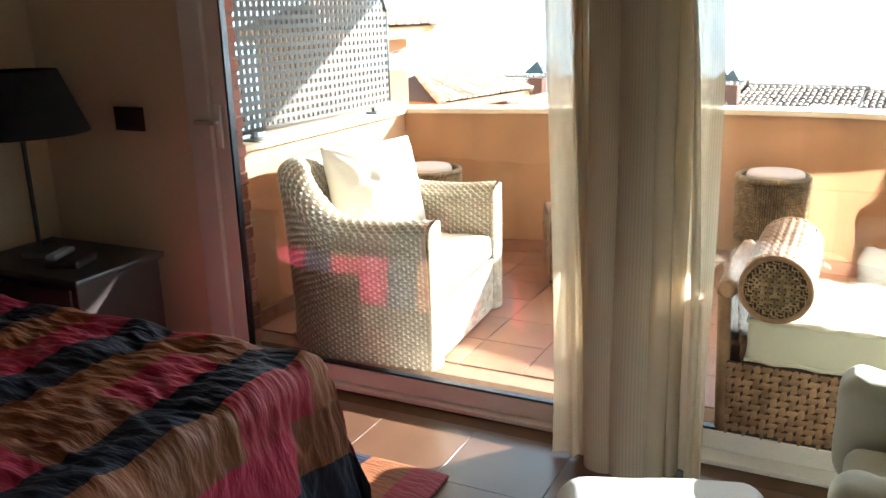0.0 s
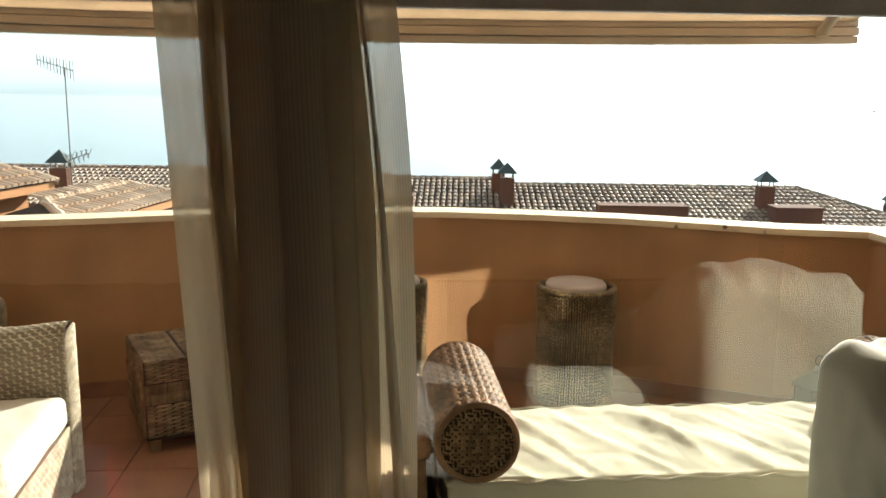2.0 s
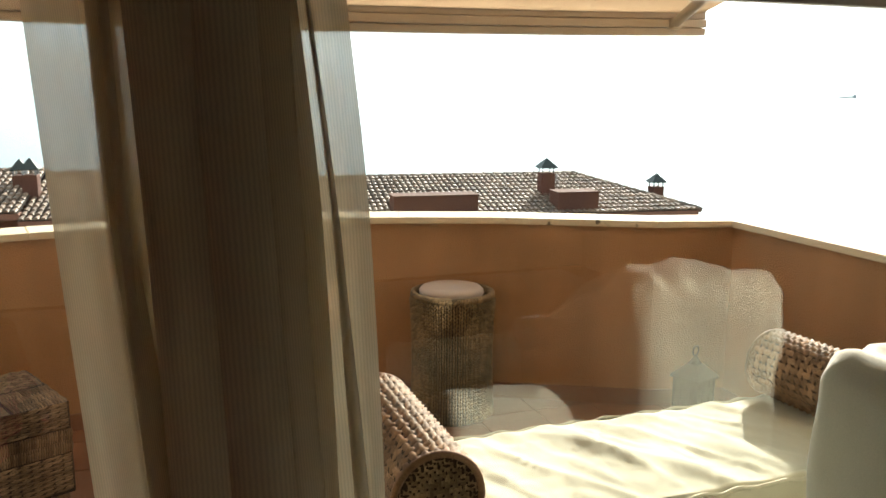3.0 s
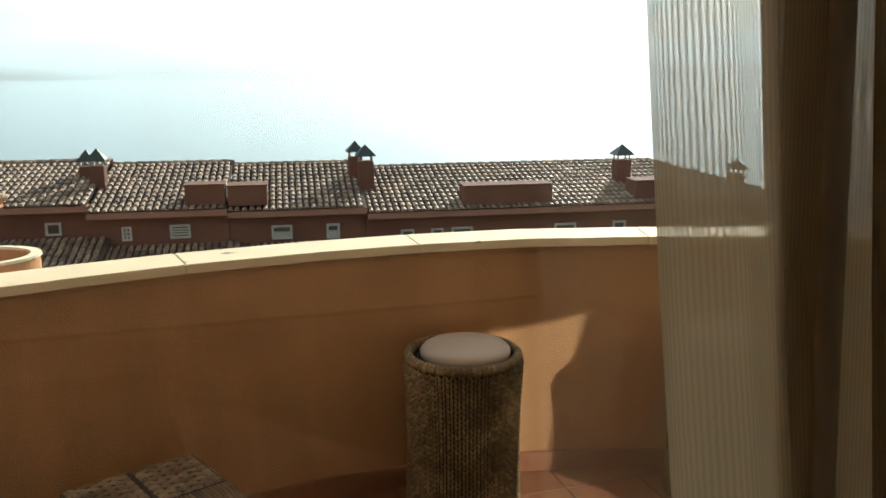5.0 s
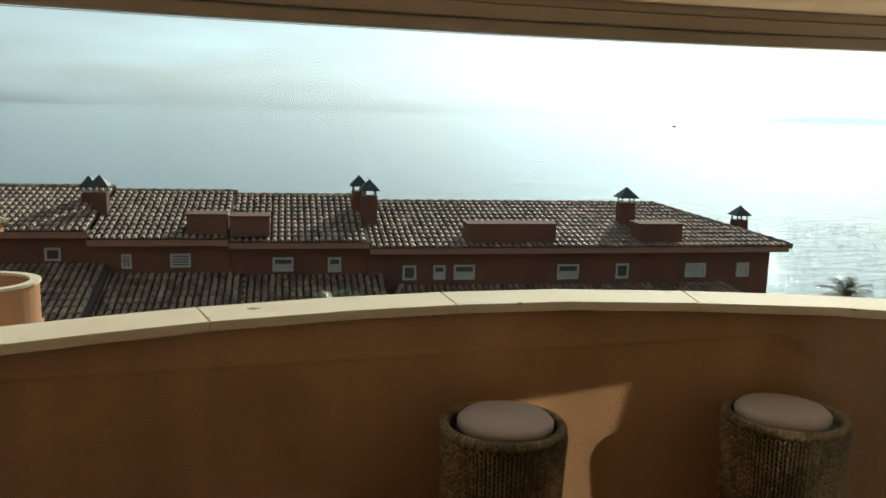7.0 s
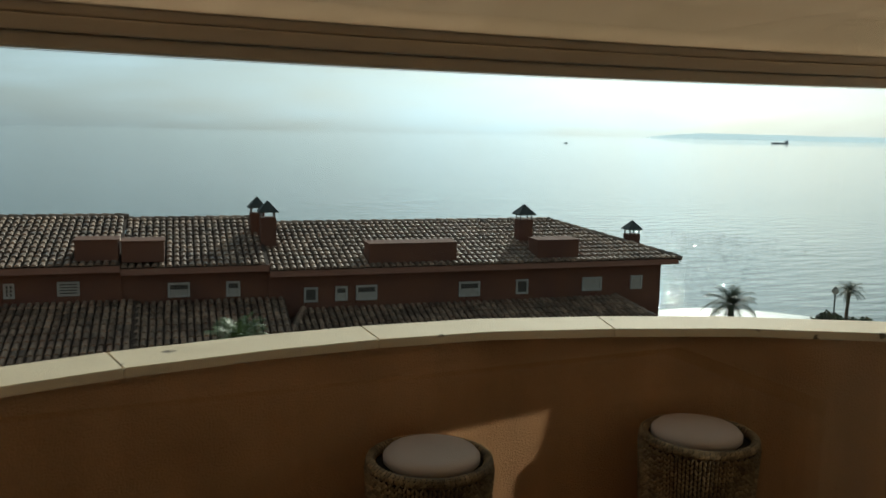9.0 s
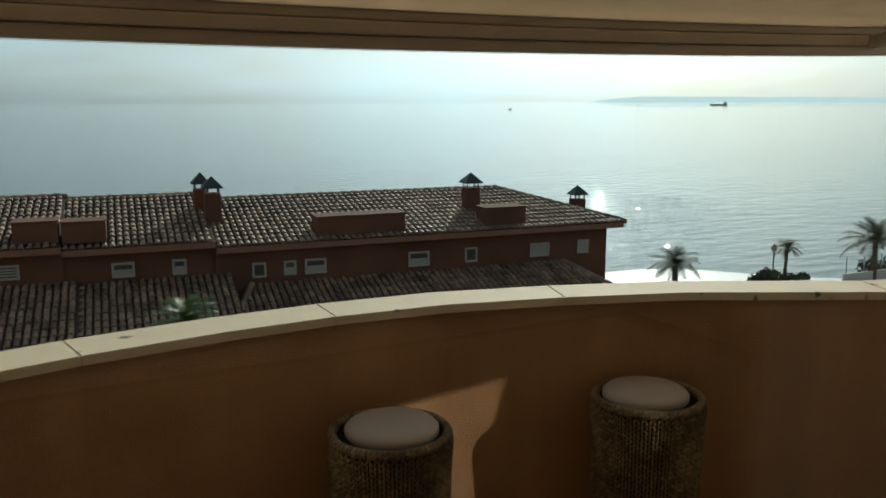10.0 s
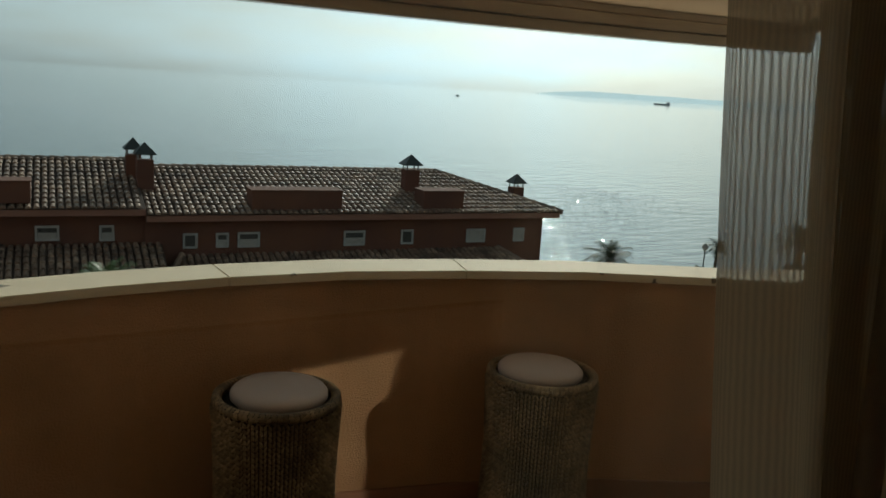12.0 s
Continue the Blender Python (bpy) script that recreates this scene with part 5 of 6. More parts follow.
def hang(u, v):
    x, y = curtain_line(u)
    k = 1 - v
    z = CUR_LOW + v * (CUR_TOP - CUR_LOW) + 0.004 * math.sin(u * 60) * k
    low = smoothstep(k * 0.95)
    mid = 1.29
    x = mid + (x - mid) * (1.0 - 0.04 * low) + 0.075 * low + 0.04 * low * smoothstep((0.5 - u) / 0.4) - 0.01 - 0.05 * smoothstep((v - 0.55) / 0.4) * smoothstep((u - 0.5) / 0.4)
    sway = 0.020 * math.sin(u * 17 + v * 3.2) + 0.014 * math.sin(u * 41 - v * 4) * low + 0.010 * math.sin(u * 29 + v * 7) * low
    return Vector((x + sway * 0.7, 0.034 + 0.008 * smoothstep((u - 0.06) / 0.1) - 0.14 * smoothstep(k * 1.15 - 0.2) + y * (1 + 0.9 * low) + sway * 0.25, z))




def along_cloth(u):
    """Length of cloth up to u: flat edges, gathered middle."""
    return u * 0.93 if u < 0.14 else 0.13 + (u - 0.14) * 2.2 if u < 0.90 else 1.80 + (u - 0.90) * 0.65


bm = grid(hang, 420, 48, uv=lambda u, v: (along_cloth(u), v * 2.4))
part("cloth", bm, M_SHEER, curtain, "cream ribbed see-through cloth", smooth=True)


def hang_behind(u, v):
    """The same cloth's gathered inner width, hanging close behind the front folds."""
    p = hang(0.20 + 0.42 * u, v)
    turn = math.tau * 4.3 * u + 0.8 * math.sin(u * 7)
    q = 1.078 + 0.290 * u + 0.036 * math.sin(turn)
    return Vector((blend(p.x, q + 0.055 * smoothstep(0.95 * (1 - v)) - 0.012, 0.85), p.y * 0.35 + 0.002 + 0.016 * math.cos(turn), p.z + 0.004))


bm = grid(hang_behind, 200, 30, uv=lambda u, v: (0.4 + u * 1.7, v * 2.4))
part("inner_fold", bm, M_SHEER, curtain, smooth=True)
rail = thing("curtain_rail", "white curtain rail above the terrace doors", "curtain rail", (0, 0, 0))
part("bar", boxed((DOOR_X0 - 0.2, 0.02, CUR_TOP + 0.002), (DOOR_X1 + 0.2, 0.06, CUR_TOP + 0.03), bevel=0.004), M_FRAME, rail)
for x in (-0.6, 1.3, 3.2):
    part("bracket", boxed((x - 0.015, 0.025, CUR_TOP + 0.0305), (x + 0.015, 0.089, CUR_TOP + 0.05)), M_FRAME, rail)

# ---- bed with its patchwork spread ----
bed = thing("bed", "double bed on a dark wooden frame beside the window wall", "bed", (0, 0, 0))
BX0, BX1, BY0, BY1, BZ = -1.62, 0.50, -2.45, -0.83, 0.53
part("frame", boxed((BX0, BY0 + 0.04, 0.10), (BX1 - 0.04, BY1 - 0.04, 0.28), bevel=0.01), M_BLACKWOOD, bed)
for x in (BX0 + 0.1, BX1 - 0.15):
    for y in (BY0 + 0.12, BY1 - 0.12):
        part("leg", boxed((x - 0.035, y - 0.035, ROOM_Z), (x + 0.035, y + 0.035, 0.10)), M_BLACKWOOD, bed)
part("headboard", boxed((-1.78, BY0, ROOM_Z), (-1.70, BY1, 0.95), bevel=0.015), M_BLACKWOOD, bed)
part("mattress", boxed((BX0, BY0 + 0.03, 0.281), (BX1 - 0.03, BY1 - 0.03, BZ - 0.02), bevel=0.05, segments=4), M_CUSHION, bed)
spread = thing("bedspread", "patchwork silk bedspread in crimson, navy and ochre, rumpled over the bed", "bedspread", (0, 0, 0))
LEN_X, LEN_Y, DROP = BX1 - BX0, BY1 - BY0, 0.55
SX, SY = LEN_X + DROP, LEN_Y + 2 * DROP


def fold_over(d, edge, r=0.07):
    """How far along and how far down a cloth lies at length d where a rounded edge begins at length edge."""
    a = edge - r * 0.6
    if d < a:
        return d, 0.0
    arc = r * math.pi / 2
    if d < a + arc:
        q = (d - a) / r
        return a + r * math.sin(q), r * (1 - math.cos(q))
    return a + r + 0.16 * (d - a - arc), r + 0.98 * (d - a - arc)


def spread_at(u, v):
    dx, dy = u * SX, v * SY - DROP - LEN_Y / 2
    x, downx = fold_over(dx, LEN_X)
    y, downy = fold_over(abs(dy), LEN_Y / 2)
    y = math.copysign(y, dy)
    down = max(downx, downy) + 0.15 * min(downx, downy)
    flat = 1 - smoothstep(down / 0.1)
    seam = min(abs(math.sin(dx * math.pi / 0.38)), abs(math.sin(dy * math.pi / 0.34)))
    pull = (1 - abs(2 * noise.noise((dx * 5, dy * 11, 7.0)))) * 0.012 + max(0, 1 - abs(2 * noise.noise((dx * 7, dy * 17, 3.0)))) ** 2 * 0.008
    puff = 0.026 * abs(math.sin(dx * math.pi / 0.38)) * abs(math.sin(dy * math.pi / 0.34)) * (0.35 + 0.65 * flat)
    crease = pull * (1.25 - 0.7 * seam) - 0.012 + 0.008 * noise.noise((dx * 10, dy * 34, 1.0)) + 0.007 * noise.noise((dx * 3, dy * 3, 4.0))
    wave = 0.028 * math.sin(dy * 17 + 2 * noise.noise((dy * 3, 0, 0))) * smoothstep(downx / 0.4) + 0.02 * math.sin(dx * 15) * smoothstep(downy / 0.4)
    px = BX0 + x + (puff + crease + wave if downx > downy else 0) * smoothstep(downx / 0.1)
    py = (BY0 + BY1) / 2 + y + math.copysign((puff + crease + wave if downy > downx else 0) * smoothstep(downy / 0.1), dy)
    z = BZ + 0.025 - down + (puff + crease) * flat
    return Vector((px, py, max(z, ROOM_Z + 0.012 + 0.01 * abs(crease) * 50)))


bm = grid(spread_at, 300, 340, uv=lambda u, v: (v * SY, u * SX))
part("cloth", bm, M_PATCH, spread, smooth=True)
rug = thing("rug", "small patchwork silk rug on the tiled floor by the bed", "rug", (0.0, 0.0, 0.0))
part("pile", slab_cushion((0.18, -0.92, ROOM_Z + 0.001), (0.78, -0.43, ROOM_Z + 0.022), r=0.009, wrinkle=0.006, n=16), M_PATCH, rug, smooth=True)
for ob in rug.children:
    layer = ob.data.uv_layers.new(name="UVMap")
    for loop in ob.data.loops:
        co = ob.data.vertices[loop.vertex_index].co
        layer.data[loop.index].uv = (co.y * 1.0, co.x + 0.50)

# ---- bedside table, lamp ----
stand = thing("bedside_table", "black-stained wooden bedside table with drawers", "bedside table", (-1.28, -0.33, 0.0))
part("body", boxed((-0.36, -0.24, 0.06), (0.36, 0.24, 0.53), bevel=0.006), M_BLACKWOOD, stand)
part("top", boxed((-0.385, -0.26, 0.531), (0.385, 0.26, 0.56), bevel=0.008), M_BLACKWOOD, stand)
for z in (0.09, 0.31):
    drawer = part("drawer", boxed((-0.33, -0.256, z), (0.33, -0.2405, z + 0.20), bevel=0.005), M_BLACKWOOD, stand)
    part("knob", tubed((0, -0.28, z + 0.10), (0, -0.256, z + 0.10), 0.014, n=12), M_STEEL, drawer)
for sx in (-1, 1):
    for sy in (-1, 1):
        part("leg", boxed((sx * 0.32 - 0.025, sy * 0.2 - 0.025, ROOM_Z), (sx * 0.32 + 0.025, sy * 0.2 + 0.025, 0.059)), M_BLACKWOOD, stand)
lamp = thing("table_lamp", "dark table lamp with a black tapered shade, switched off", "lamp", (-1.43, -0.33, 0.56))
bm = bmesh.new()
tube(bm, (0, 0, 0), (0, 0, 0.02), 0.085, n=24)
tube(bm, (0, 0, 0.02), (0, 0, 0.045), 0.08, 0.02, n=24)
part("base", bm, M_IRON, lamp, smooth=False)
part("stem", tubed((0, 0, 0.045), (0, 0, 0.62), 0.011, n=12), M_IRON, lamp, smooth=True)
shade = grid(lambda u, v: Vector((math.cos(u * math.tau) * (0.30 - 0.11 * v), math.sin(u * math.tau) * (0.30 - 0.11 * v), 0.575 + 0.285 * v)), 40, 2, close_u=True)
bmesh.ops.solidify(shade, geom=shade.faces[:], thickness=0.004)
part("shade", shade, M_SHADE, lamp, "black fabric shade", smooth=True)
phone = thing("telephone", "small dark telephone with a pale handset on the bedside table", "telephone", (-1.14, -0.40, 0.56), 20)
part("body", boxed((-0.08, -0.09, 0.0), (0.08, 0.09, 0.035), bevel=0.01), M_BLACKWOOD, phone)
part("handset", boxed((-0.075, -0.085, 0.036), (-0.02, 0.085, 0.065), bevel=0.012), M_STEEL, phone)
plate = thing("switch_plate", "dark double switch plate on the cream wall", "switch", (-1.18, WALL_Y0, 1.16))
part("plate", boxed((-0.095, -0.012, -0.058), (0.095, 0.0, 0.058), bevel=0.004), M_DARKPLATE, plate)
for s in (-1, 1):
    part("rocker", boxed((s * 0.045 - 0.034, -0.017, -0.04), (s * 0.045 + 0.034, -0.0122, 0.04), bevel=0.002), M_DARKPLATE, plate)

# ---- white pouf and linen armchair by the glass ----
pouf = thing("pouf", "white leatherette pouf on the bedroom floor", "pouf", (1.72, -1.09, 0.0), 20)
part("body", slab_cushion((-0.28, -0.27, 0.03), (0.28, 0.27, 0.40), r=0.075, wrinkle=0.004, n=26, seed=2, crown=0.02), M_POUF, pouf, smooth=True)
for sx in (-1, 1):
    for sy in (-1, 1):
        part("foot", tubed((sx * 0.2, sy * 0.2, ROOM_Z), (sx * 0.2, sy * 0.2, 0.04), 0.02, n=10), M_BLACKWOOD, pouf)
easy = thing("linen_armchair", "armchair in a loose sage-white linen slipcover beside the glass", "armchair", (0, 0, 0))
part("base", slab_cushion((2.14, -1.16, ROOM_Z + 0.004), (3.16, -0.40, 0.34), r=0.03, wrinkle=0.008, n=20, seed=11), M_LINEN, easy, smooth=True)
part("seat_cushion", slab_cushion((2.08, -1.00, 0.342), (2.66, -0.60, 0.47), r=0.05, wrinkle=0.016, n=26, seed=12, crown=0.03), M_LINEN, easy, smooth=True)
for y0, y1 in ((-0.60, -0.385), (-1.20, -1.00)):
    bm = slab_cushion((2.05, y0, 0.30), (2.74, y1, 0.615), r=0.08, wrinkle=0.012, n=34, seed=13 + y0)
    for v in bm.verts:
        v.co.z += 0.030 * smoothstep((2.16 - v.co.x) / 0.1) * smoothstep((v.co.z - 0.35) / 0.2) + 0.0025 * math.sin(v.co.x * 45 + 14 * v.co.y) * smoothstep((v.co.z - 0.5) / 0.06)
    part("arm", bm, M_LINEN, easy, smooth=True)
bm = slab_cushion((2.62, -1.18, 0.32), (3.25, -0.18, 1.055), r=0.10, wrinkle=0.020, n=40, seed=15)
TURN_BACK = Matrix.Rotation(radians(-1.5), 3, "Z")
for v in bm.verts:
    p = v.co - Vector((2.64, -0.2, 0))
    u, w = 2 * (v.co.x - 2.62) / 0.63 - 1, 2 * (v.co.y + 1.18) / 1.0 - 1
    high = smoothstep((v.co.z - 0.80) / 0.25)
    p.z += high * (0.05 * (abs(u) ** 2 * max(0, w) ** 4) - 0.045 * smoothstep((u + 0.2) / 1.2) + 0.010 * math.sin(u * 21 + w * 5) * abs(w) ** 6)
    p.z -= 0.36 * smoothstep((-0.34 - v.co.y) / 0.75) * max(0, (v.co.z - 0.32) / 0.735)
    p.y += 0.010 * math.sin(v.co.z * 14 + u * 3) * (1 if w > 0.9 else 0)
    v.co = TURN_BACK @ p + Vector((2.64, -0.2, 0))
part("backrest", bm, M_LINEN, easy, smooth=True)

# ---- neighbouring house on the slope ----
house = thing("neighbour_house", "orange rendered house with barrel tile roofs and white awning", "house", (0, 0, 0))


def hip_roof(e1, e2, depth, ze, rise, k, left_hip=0.9, right_hip=0.9, fascia=0.2):
    """A one-sided tiled roof above the eave from e1 to e2, rising to the eave's left, over a wall."""
    a, b = Vector((*e1, ze)), Vector((*e2, ze))
    d = (b - a).normalized()
    side = Vector((-d.y, d.x, 0))
    up = side * depth + Vector((0, 0, rise))
    L = (b - a).length
    tile_roof(a, d, up, int(L / 0.215), int(up.length / 0.38) + 1, 0.215, 0.38, M_TANTILE, "roof_tiles", house,
              clip=lambda u, v: left_hip * v / up.length - 0.1 < u < L - right_hip * v / up.length + 0.1, rng=k)
    t1, t2 = a + up + d * left_hip, b + up - d * right_hip
    bm = bmesh.new()
    z = Vector((0, 0, 0.012))
    face(bm, a - z, b - z, t2 - z, t1 - z)
    face(bm, b - z, b - z + side * depth * 2, t2 - z)
    face(bm, a - z, t1 - z, a - z + side * depth * 2)
    face(bm, t1 - z, t2 - z, b - z + side * depth * 2, a - z + side * depth * 2)
    part("roof", bm, M_TILESHADE, house, "weathered barrel tile roof, its underlay dark as gap shade")
    ridge_row(t1, t2, M_TANTILE, house, 0.10)
    ridge_row(t1, a, M_TANTILE, house, 0.10)
    ridge_row(t2, b, M_TANTILE, house, 0.10)
    c1, c2 = a + side * 0.03, b + side * 0.03
    bm = prism([tuple((c1 + d * 0.03).xy), tuple((c2 - d * 0.03).xy), tuple((c2 - d * 0.03 + side * depth * 1.9).xy), tuple((c1 + d * 0.03 + side * depth * 1.9).xy)], ze - fascia, ze - 0.02)
    part("fascia", bm, M_ORANGE, house, "orange rendered eave band")
    w1, w2 = a + side * 0.45 + d * 0.4, b + side * 0.45 - d * 0.4
    bm = prism([tuple(w1.xy), tuple(w2.xy), tuple((w2 + side * depth * 1.5).xy), tuple((w1 + side * depth * 1.5).xy)], -9.6, ze - fascia - 0.004)
    part("wall", bm, M_ORANGE, house, "orange rendered wall")


hip_roof((-6.4, 13.85), (-5.6, 17.3), 1.45, -0.33, 0.52, 41)
hip_roof((-4.35, 14.6), (-3.40, 20.0), 1.1, -0.98, 0.38, 42)
hip_roof((-7.0, 10.4), (-6.12, 13.1), 1.6, 1.36, 0.55, 43, right_hip=1.2, fascia=0.26)
bm = bmesh.new()
bm.faces.new([bm.verts.new(p) for p in ((-7.2, 11.2, 0.66), (-5.5, 11.6, 0.47), (-5.18, 13.0, 0.58), (-6.95, 13.2, 1.03))])
bmesh.ops.solidify(bm, geom=bm.faces[:], thickness=0.03)
part("awning_canvas", bm, M_WHITECANVAS, house, "white canvas awning")
part("awning_valance", boxed((-0.02, -0.72, -0.12), (0.02, 0.72, 0.0), m=Matrix.Translation((-5.34, 12.3, 0.565)) @ Matrix.Rotation(radians(-12.9), 4, "Z")), M_WHITECANVAS, house)
part("door", boxed((-4.02, 16.2, -2.9), (-3.96, 16.9, -1.28), m=Matrix.Identity(4)), M_WINFRAME, house, "white terrace door")


def balcony(cx, cy, r, z):
    """A rounded rendered balcony front with a pale coping."""
    for name, r0, r1, z0, z1, mat in (("balcony_front", r - 0.12, r, z - 1.0, z - 0.05, M_ORANGE), ("balcony_coping", r - 0.15, r + 0.03, z - 0.048, z, M_COPING)):
        angles = [radians(t) for t in range(-80, 81, 8)]
        line = [(cx + r1 * math.cos(t), cy + r1 * 0.8 * math.sin(t)) for t in angles] + [(cx + r0 * math.cos(t), cy + r0 * 0.8 * math.sin(t)) for t in reversed(angles)]
        part(name, prism(line, z0, z1), mat, house)


balcony(-3.2, 15.6, 1.15, -1.42)
balcony(-3.5, 13.4, 1.0, -1.34)
part("balcony_floor", boxed((-4.4, 12.4, -2.7), (-2.2, 16.8, -2.4)), M_ORANGE, house)
chimney(house, -7.9, 24.0, -1.2, -0.62, 0.5)

aerial = thing("antenna", "tall television antenna mast on the roof", "antenna", (-7.6, 24.0, -2.6))
part("mast", tubed((0, 0, 0), (0.02, 0, 4.95), 0.022, n=8), M_STEEL, aerial)
for z, turn, n_rods, size in ((4.85, 20, 12, 0.34), (2.15, 160, 12, 0.26)):
    boom = part("boom", tubed((-0.7 * math.cos(radians(turn)), -0.7 * math.sin(radians(turn)), z + 0.30), (0.25 * math.cos(radians(turn)), 0.25 * math.sin(radians(turn)), z), 0.014, n=6), M_STEEL, aerial)
    for k in range(n_rods):
        f = k / (n_rods - 1)
        c = Vector((math.cos(radians(turn)) * (-0.7 + 0.95 * f), math.sin(radians(turn)) * (-0.7 + 0.95 * f), z + 0.30 * (1 - f)))
        side = Vector((-0.5 * math.sin(radians(turn)), 0.5 * math.cos(radians(turn)), 1.0 if k % 2 else -0.6)).normalized() * size * (0.6 + 0.4 * f)
        part("rod", tubed(c - side, c + side, 0.013, n=5), M_STEEL, boom)
part("footing", boxed((-0.2, -0.2, -7.0), (0.2, 0.2, 0.0)), M_ORANGE, aerial)

# ---- palms, shrubs and garden wall by the shore ----


def palm(x, y, z_ground, z_crown, size, fronds, seed, label="dark feathery palm tree by the shore", trunk_r=0.28, droop=1.0, leaf=None):
    r = random.Random(seed)
    tree = thing("palm_tree", label, "palm tree", (x, y, z_ground), group="palms by the shore")
    h = z_crown - z_ground
    lean = r.uniform(-0.05, 0.05)

    def trunk(u, v):
        a = u * math.tau
        ring = 1 + 0.07 * math.sin(v * h * 9)
        rr = trunk_r * (1.1 - 0.35 * v + 0.25 * max(0, v - 0.85) / 0.15) * ring
        return Vector((math.cos(a) * rr + lean * h * v * v, math.sin(a) * rr, v * h - 0.3 * (1 - v)))
    part("trunk", grid(trunk, 10, 24, close_u=True), M_TRUNK, tree, smooth=True)
    verts, faces = [], []
    for k in range(fronds):
        az = k * 2.399963 + r.uniform(-0.2, 0.2)
        rise = radians(blend(84, -8, (k / fronds) ** 0.85) + r.uniform(-8, 8))
        L = size * r.uniform(0.85, 1.1) * (0.8 + 0.2 * math.cos(rise))
        d = Vector((math.cos(az), math.sin(az), 0))
        p, tilt, steps = Vector((lean * h, 0, h)), rise, 13
        wide = d.cross(Vector((0, 0, 1)))
        line = [p.copy()]
        for s in range(steps):
            p = p + (d * math.cos(tilt) + Vector((0, 0, math.sin(tilt)))) * (L / steps)
            tilt -= droop * radians(3.0 + 7.5 * s / steps)
            line.append(p.copy())
        for s in range(1, steps):
            a, b = line[s], line[s + 1]
            w = size * 0.23 * math.sin(math.pi * (0.12 + 0.85 * s / steps)) ** 0.7
            along = (b - a).normalized()
            for sgn in (-1, 1):
                for off in (0.0, 0.5):
                    c = a.lerp(b, off)
                    tip = c + wide * sgn * w + along * w * 0.75 + Vector((0, 0, -0.35 * w + r.uniform(-0.1, 0.1) * w))
                    q = along * (L / steps) * 0.26
                    i = len(verts)
                    verts.extend([c - q * 0.5, c + q * 0.8, tip + q * 0.1])
                    faces.append((i, i + 1, i + 2))
            i = len(verts)
            t = wide * 0.018 * size * (1 - 0.7 * s / steps)
            verts.extend([a - t, a + t, b + t * 0.8, b - t * 0.8])
            faces.append((i, i + 1, i + 2, i + 3))
    me = bpy.data.meshes.new("crown")
    me.from_pydata(verts, [], faces)
    me.materials.append(leaf or M_PALMLEAF)
    ob = new("crown", me)
    ob.parent = tree
    return tree


palm(46.9, 50, -15.0, -11.3, 2.5, 34, 1)
palm(59.2, 50, -15.0, -11.0, 1.5, 34, 2, trunk_r=0.16)
palm(71.0, 50, -15.0, -11.3, 3.4, 36, 3, droop=0.85)
palm(84.3, 50, -15.0, -10.9, 3.3, 40, 4, droop=1.25)
palm(2.48, 12.0, -9.6, -1.42, 0.62, 44, 5, leaf=M_GREENLEAF, label="green palm crown rising below the terrace", trunk_r=0.10, droop=0.8)


def shrub(x, y, z, size, seed):
    """A low bush of many small leaf clumps with gaps."""
    r = random.Random(seed)
    bush = thing("shrub", "dark coastal shrub by the shore", "shrub", (x, y, z), group="shrubs by the shore")
    verts, faces = [], []
    for _ in range(420):
        d = Vector((r.gauss(0, 1), r.gauss(0, 1), abs(r.gauss(0, 1)))).normalized() * size * r.uniform(0.55, 1.05)
        d.z *= 0.8
        d *= 1 + 0.25 * noise.noise(d * 1.7 / size + Vector((seed, 0, 0)))
        q = Euler((r.uniform(0, 6), r.uniform(0, 6), 0)).to_matrix()
        s = size * r.uniform(0.09, 0.17)
        i = len(verts)
        verts.extend([d + q @ Vector(c) * s for c in ((-1, 0, 0), (0, -0.6, 0), (1, 0, 0), (0, 0.6, 0))])
        faces.append((i, i + 1, i + 2, i + 3))
    me = bpy.data.meshes.new("foliage")
    me.from_pydata(verts, [], faces)
    me.materials.append(M_BUSH)
    ob = new("foliage", me)
    ob.parent = bush
    part("stem", tubed((0, 0, -0.4), (0, 0, size * 0.7), 0.12, 0.05, n=8), M_TRUNK, bush)


for k, (x, y, z, s) in enumerate(((57.6, 50, -13.9, 1.5), (56.6, 50.5, -14.0, 1.0), (60.0, 50.2, -14.0, 0.9), (62.8, 51, -14.2, 0.7), (52.5, 51, -14.2, 0.5), (54.2, 51, -14.2, 0.6))):
    shrub(x, y, z, s, 60 + k)
lamp_post = thing("street_lamp", "dark lamp post with a round lantern by the beach", "street lamp", (58.0, 50.2, -14.0))
part("pole", tubed((0, 0, 0), (0, 0, 2.9), 0.06, n=8), M_METALCAP, lamp_post)
bm = bmesh.new()
bmesh.ops.create_uvsphere(bm, u_segments=12, v_segments=8, radius=0.28, matrix=Matrix.Translation((0, 0, 3.1)))
part("globe", bm, M_BLIND, lamp_post, smooth=True)
part("cap", tubed((0, 0, 3.33), (0, 0, 3.45), 0.2, 0.05, n=10), M_METALCAP, lamp_post)
garden = thing("garden_wall", "white rendered garden wall with fence posts by the shore", "wall", (67.0, 50.0, -14.8), -2)
part("wall", boxed((0, 0, -1.0), (40, 0.25, 0.75), bevel=0.02), M_WHITEWALL, garden)
for k in range(16):
    part("post", tubed((0.3 + k * 2.3, 0.12, 0.75), (0.3 + k * 2.3, 0.12, 2.3), 0.045, n=6), M_STEEL, garden)
hedge_r = random.Random(9)
verts, faces = [], []
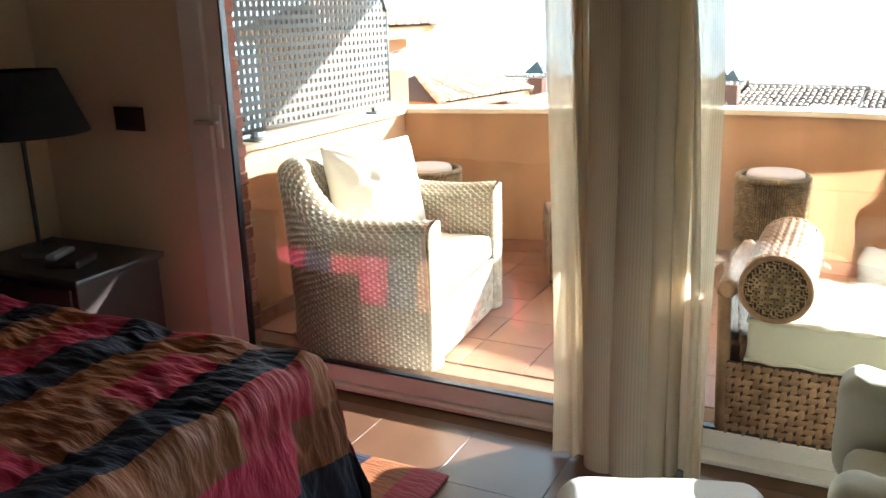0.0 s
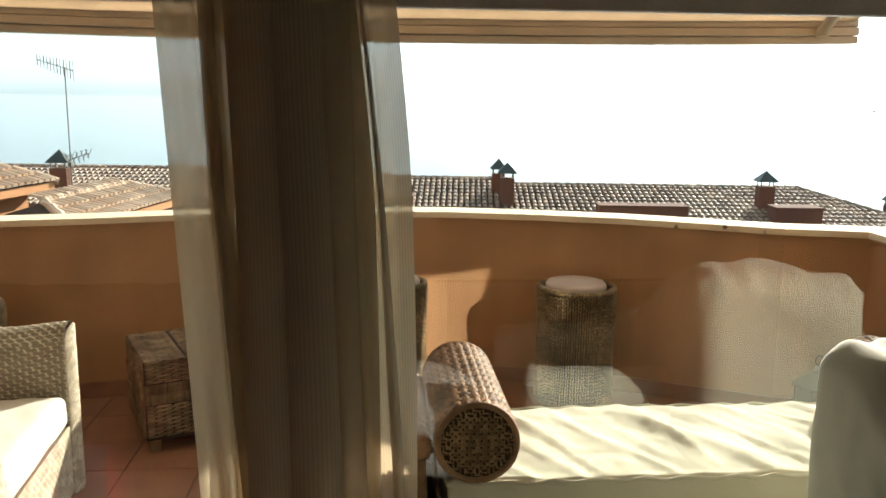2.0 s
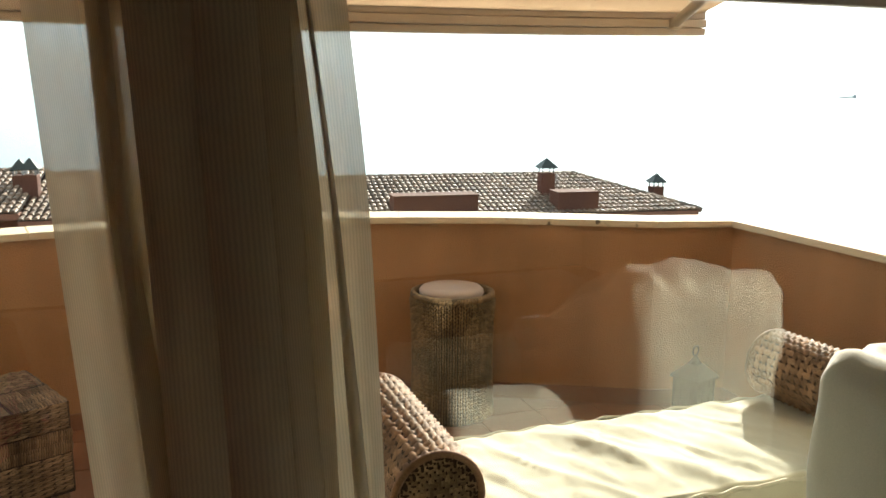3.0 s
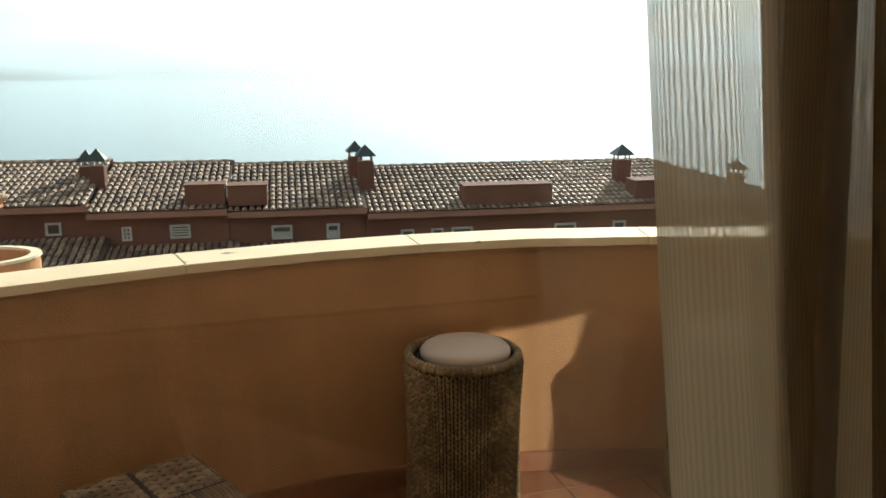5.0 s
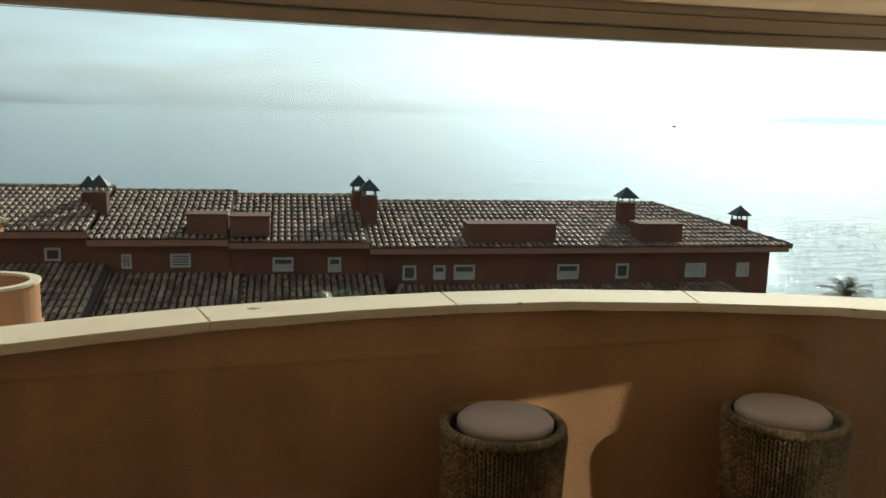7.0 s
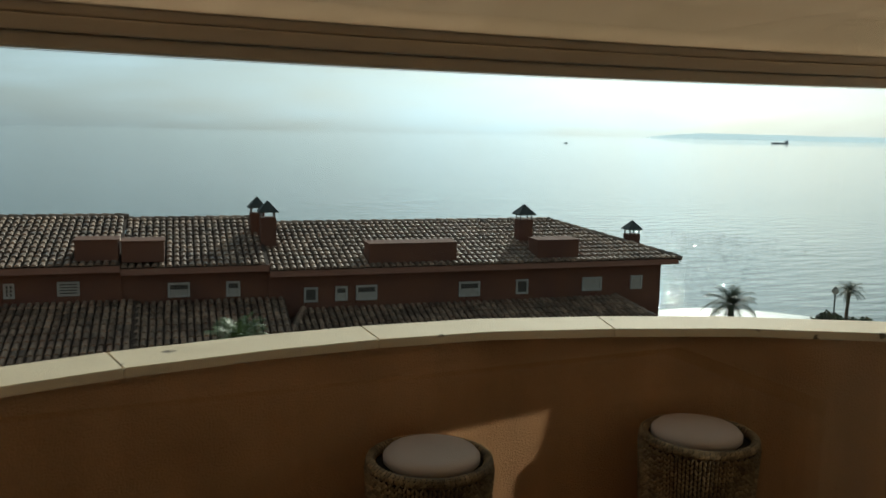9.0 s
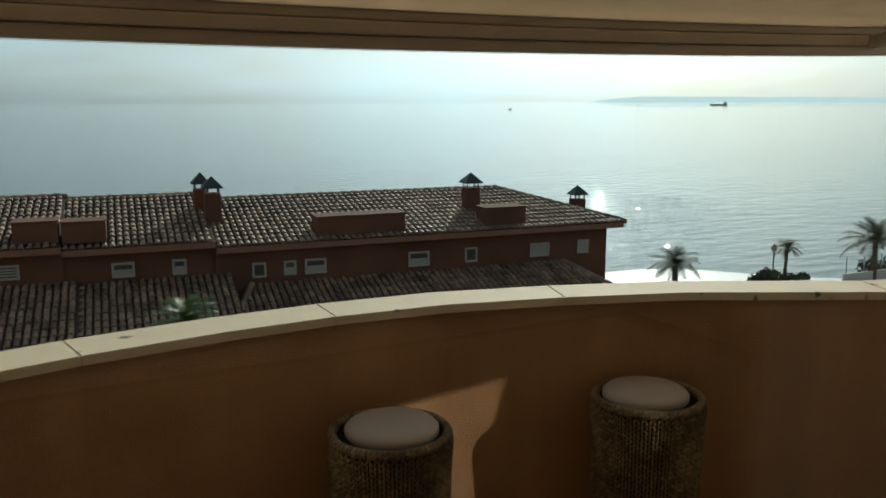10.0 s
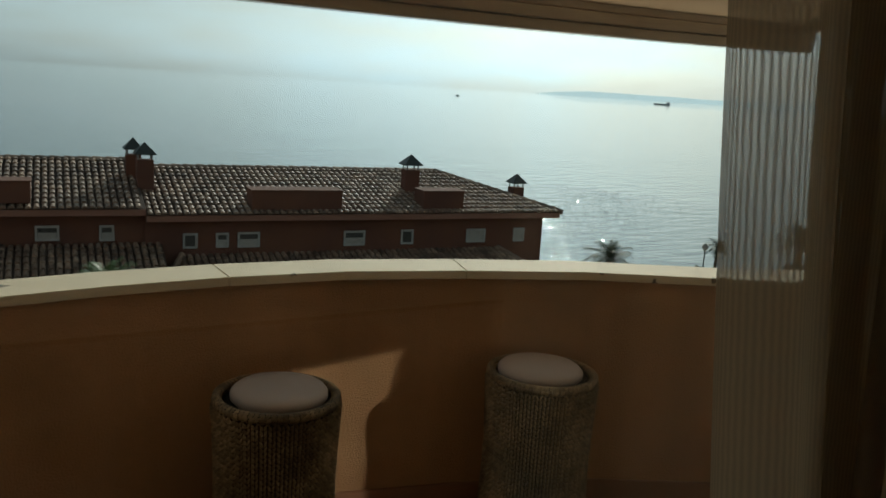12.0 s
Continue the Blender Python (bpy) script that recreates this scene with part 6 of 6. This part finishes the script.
for _ in range(2600):
    c = Vector((hedge_r.uniform(4, 40), hedge_r.uniform(0.6, 2.2), hedge_r.uniform(0.2, 1.25 + 0.2 * math.sin(hedge_r.uniform(0, 9)))))
    q = Euler((hedge_r.uniform(0, 6), hedge_r.uniform(0, 6), 0)).to_matrix()
    s = hedge_r.uniform(0.12, 0.28)
    i = len(verts)
    verts.extend([c + q @ Vector(p) * s for p in ((-1, 0, 0), (0, -0.6, 0), (1, 0, 0), (0, 0.6, 0))])
    faces.append((i, i + 1, i + 2, i + 3))
me = bpy.data.meshes.new("hedge")
me.from_pydata(verts, [], faces)
me.materials.append(M_BUSH)
hedge = tagged(new("hedge", me), "dark clipped hedge behind the garden wall", "hedge", kind="stuff")
hedge.matrix_world = garden.matrix_world.copy()

# ---- floor tiles, last ----


def tile_mesh(name, w, d, h, mat, bevel=0.003):
    bm = boxed((-w / 2, -d / 2, -h), (w / 2, d / 2, 0), bevel=bevel, segments=1)
    me = bpy.data.meshes.new(name)
    bm.to_mesh(me)
    bm.free()
    me.materials.append(mat)
    return me


def in_line(p, line):
    inside = False
    for (x0, y0), (x1, y1) in zip(line, line[1:] + line[:1]):
        if (y0 > p[1]) != (y1 > p[1]) and p[0] < (x1 - x0) * (p[1] - y0) / (y1 - y0) + x0:
            inside = not inside
    return inside


tile_r = random.Random(4)
TS = 0.326
me = tile_mesh("tile", TS - 0.007, TS - 0.007, 0.012, M_TERRA, 0.001)
edge_line = [(x, y) for x, y in offset_line(FULL, 0.18)]
for i in range(-4, 14):
    for j in range(0, 9):
        c = (0.41 + (i + 0.5) * TS, 0.10 + (j + 0.5) * TS)
        if in_line(c, edge_line) or in_line((c[0], c[1] - TS / 2), edge_line):
            piece("tile", me, slab, (c[0], c[1], 0.0 + tile_r.uniform(-0.0008, 0.0008)), (tile_r.uniform(-0.12, 0.12), tile_r.uniform(-0.12, 0.12), 0))
RS = 0.42
me = tile_mesh("tile", RS - 0.003, RS - 0.003, 0.010, M_ROOMTILE, 0.0004)
for i in range(17):
    for j in range(13):
        x, y = ROOM_X0 + (i + 0.5) * RS, -0.03 - (j + 0.5) * RS
        if x < ROOM_X1 - 0.1 and y > ROOM_Y0 + 0.1:
            piece("tile", me, room_floor, (x, y, ROOM_Z + tile_r.uniform(-0.0005, 0.0005)))
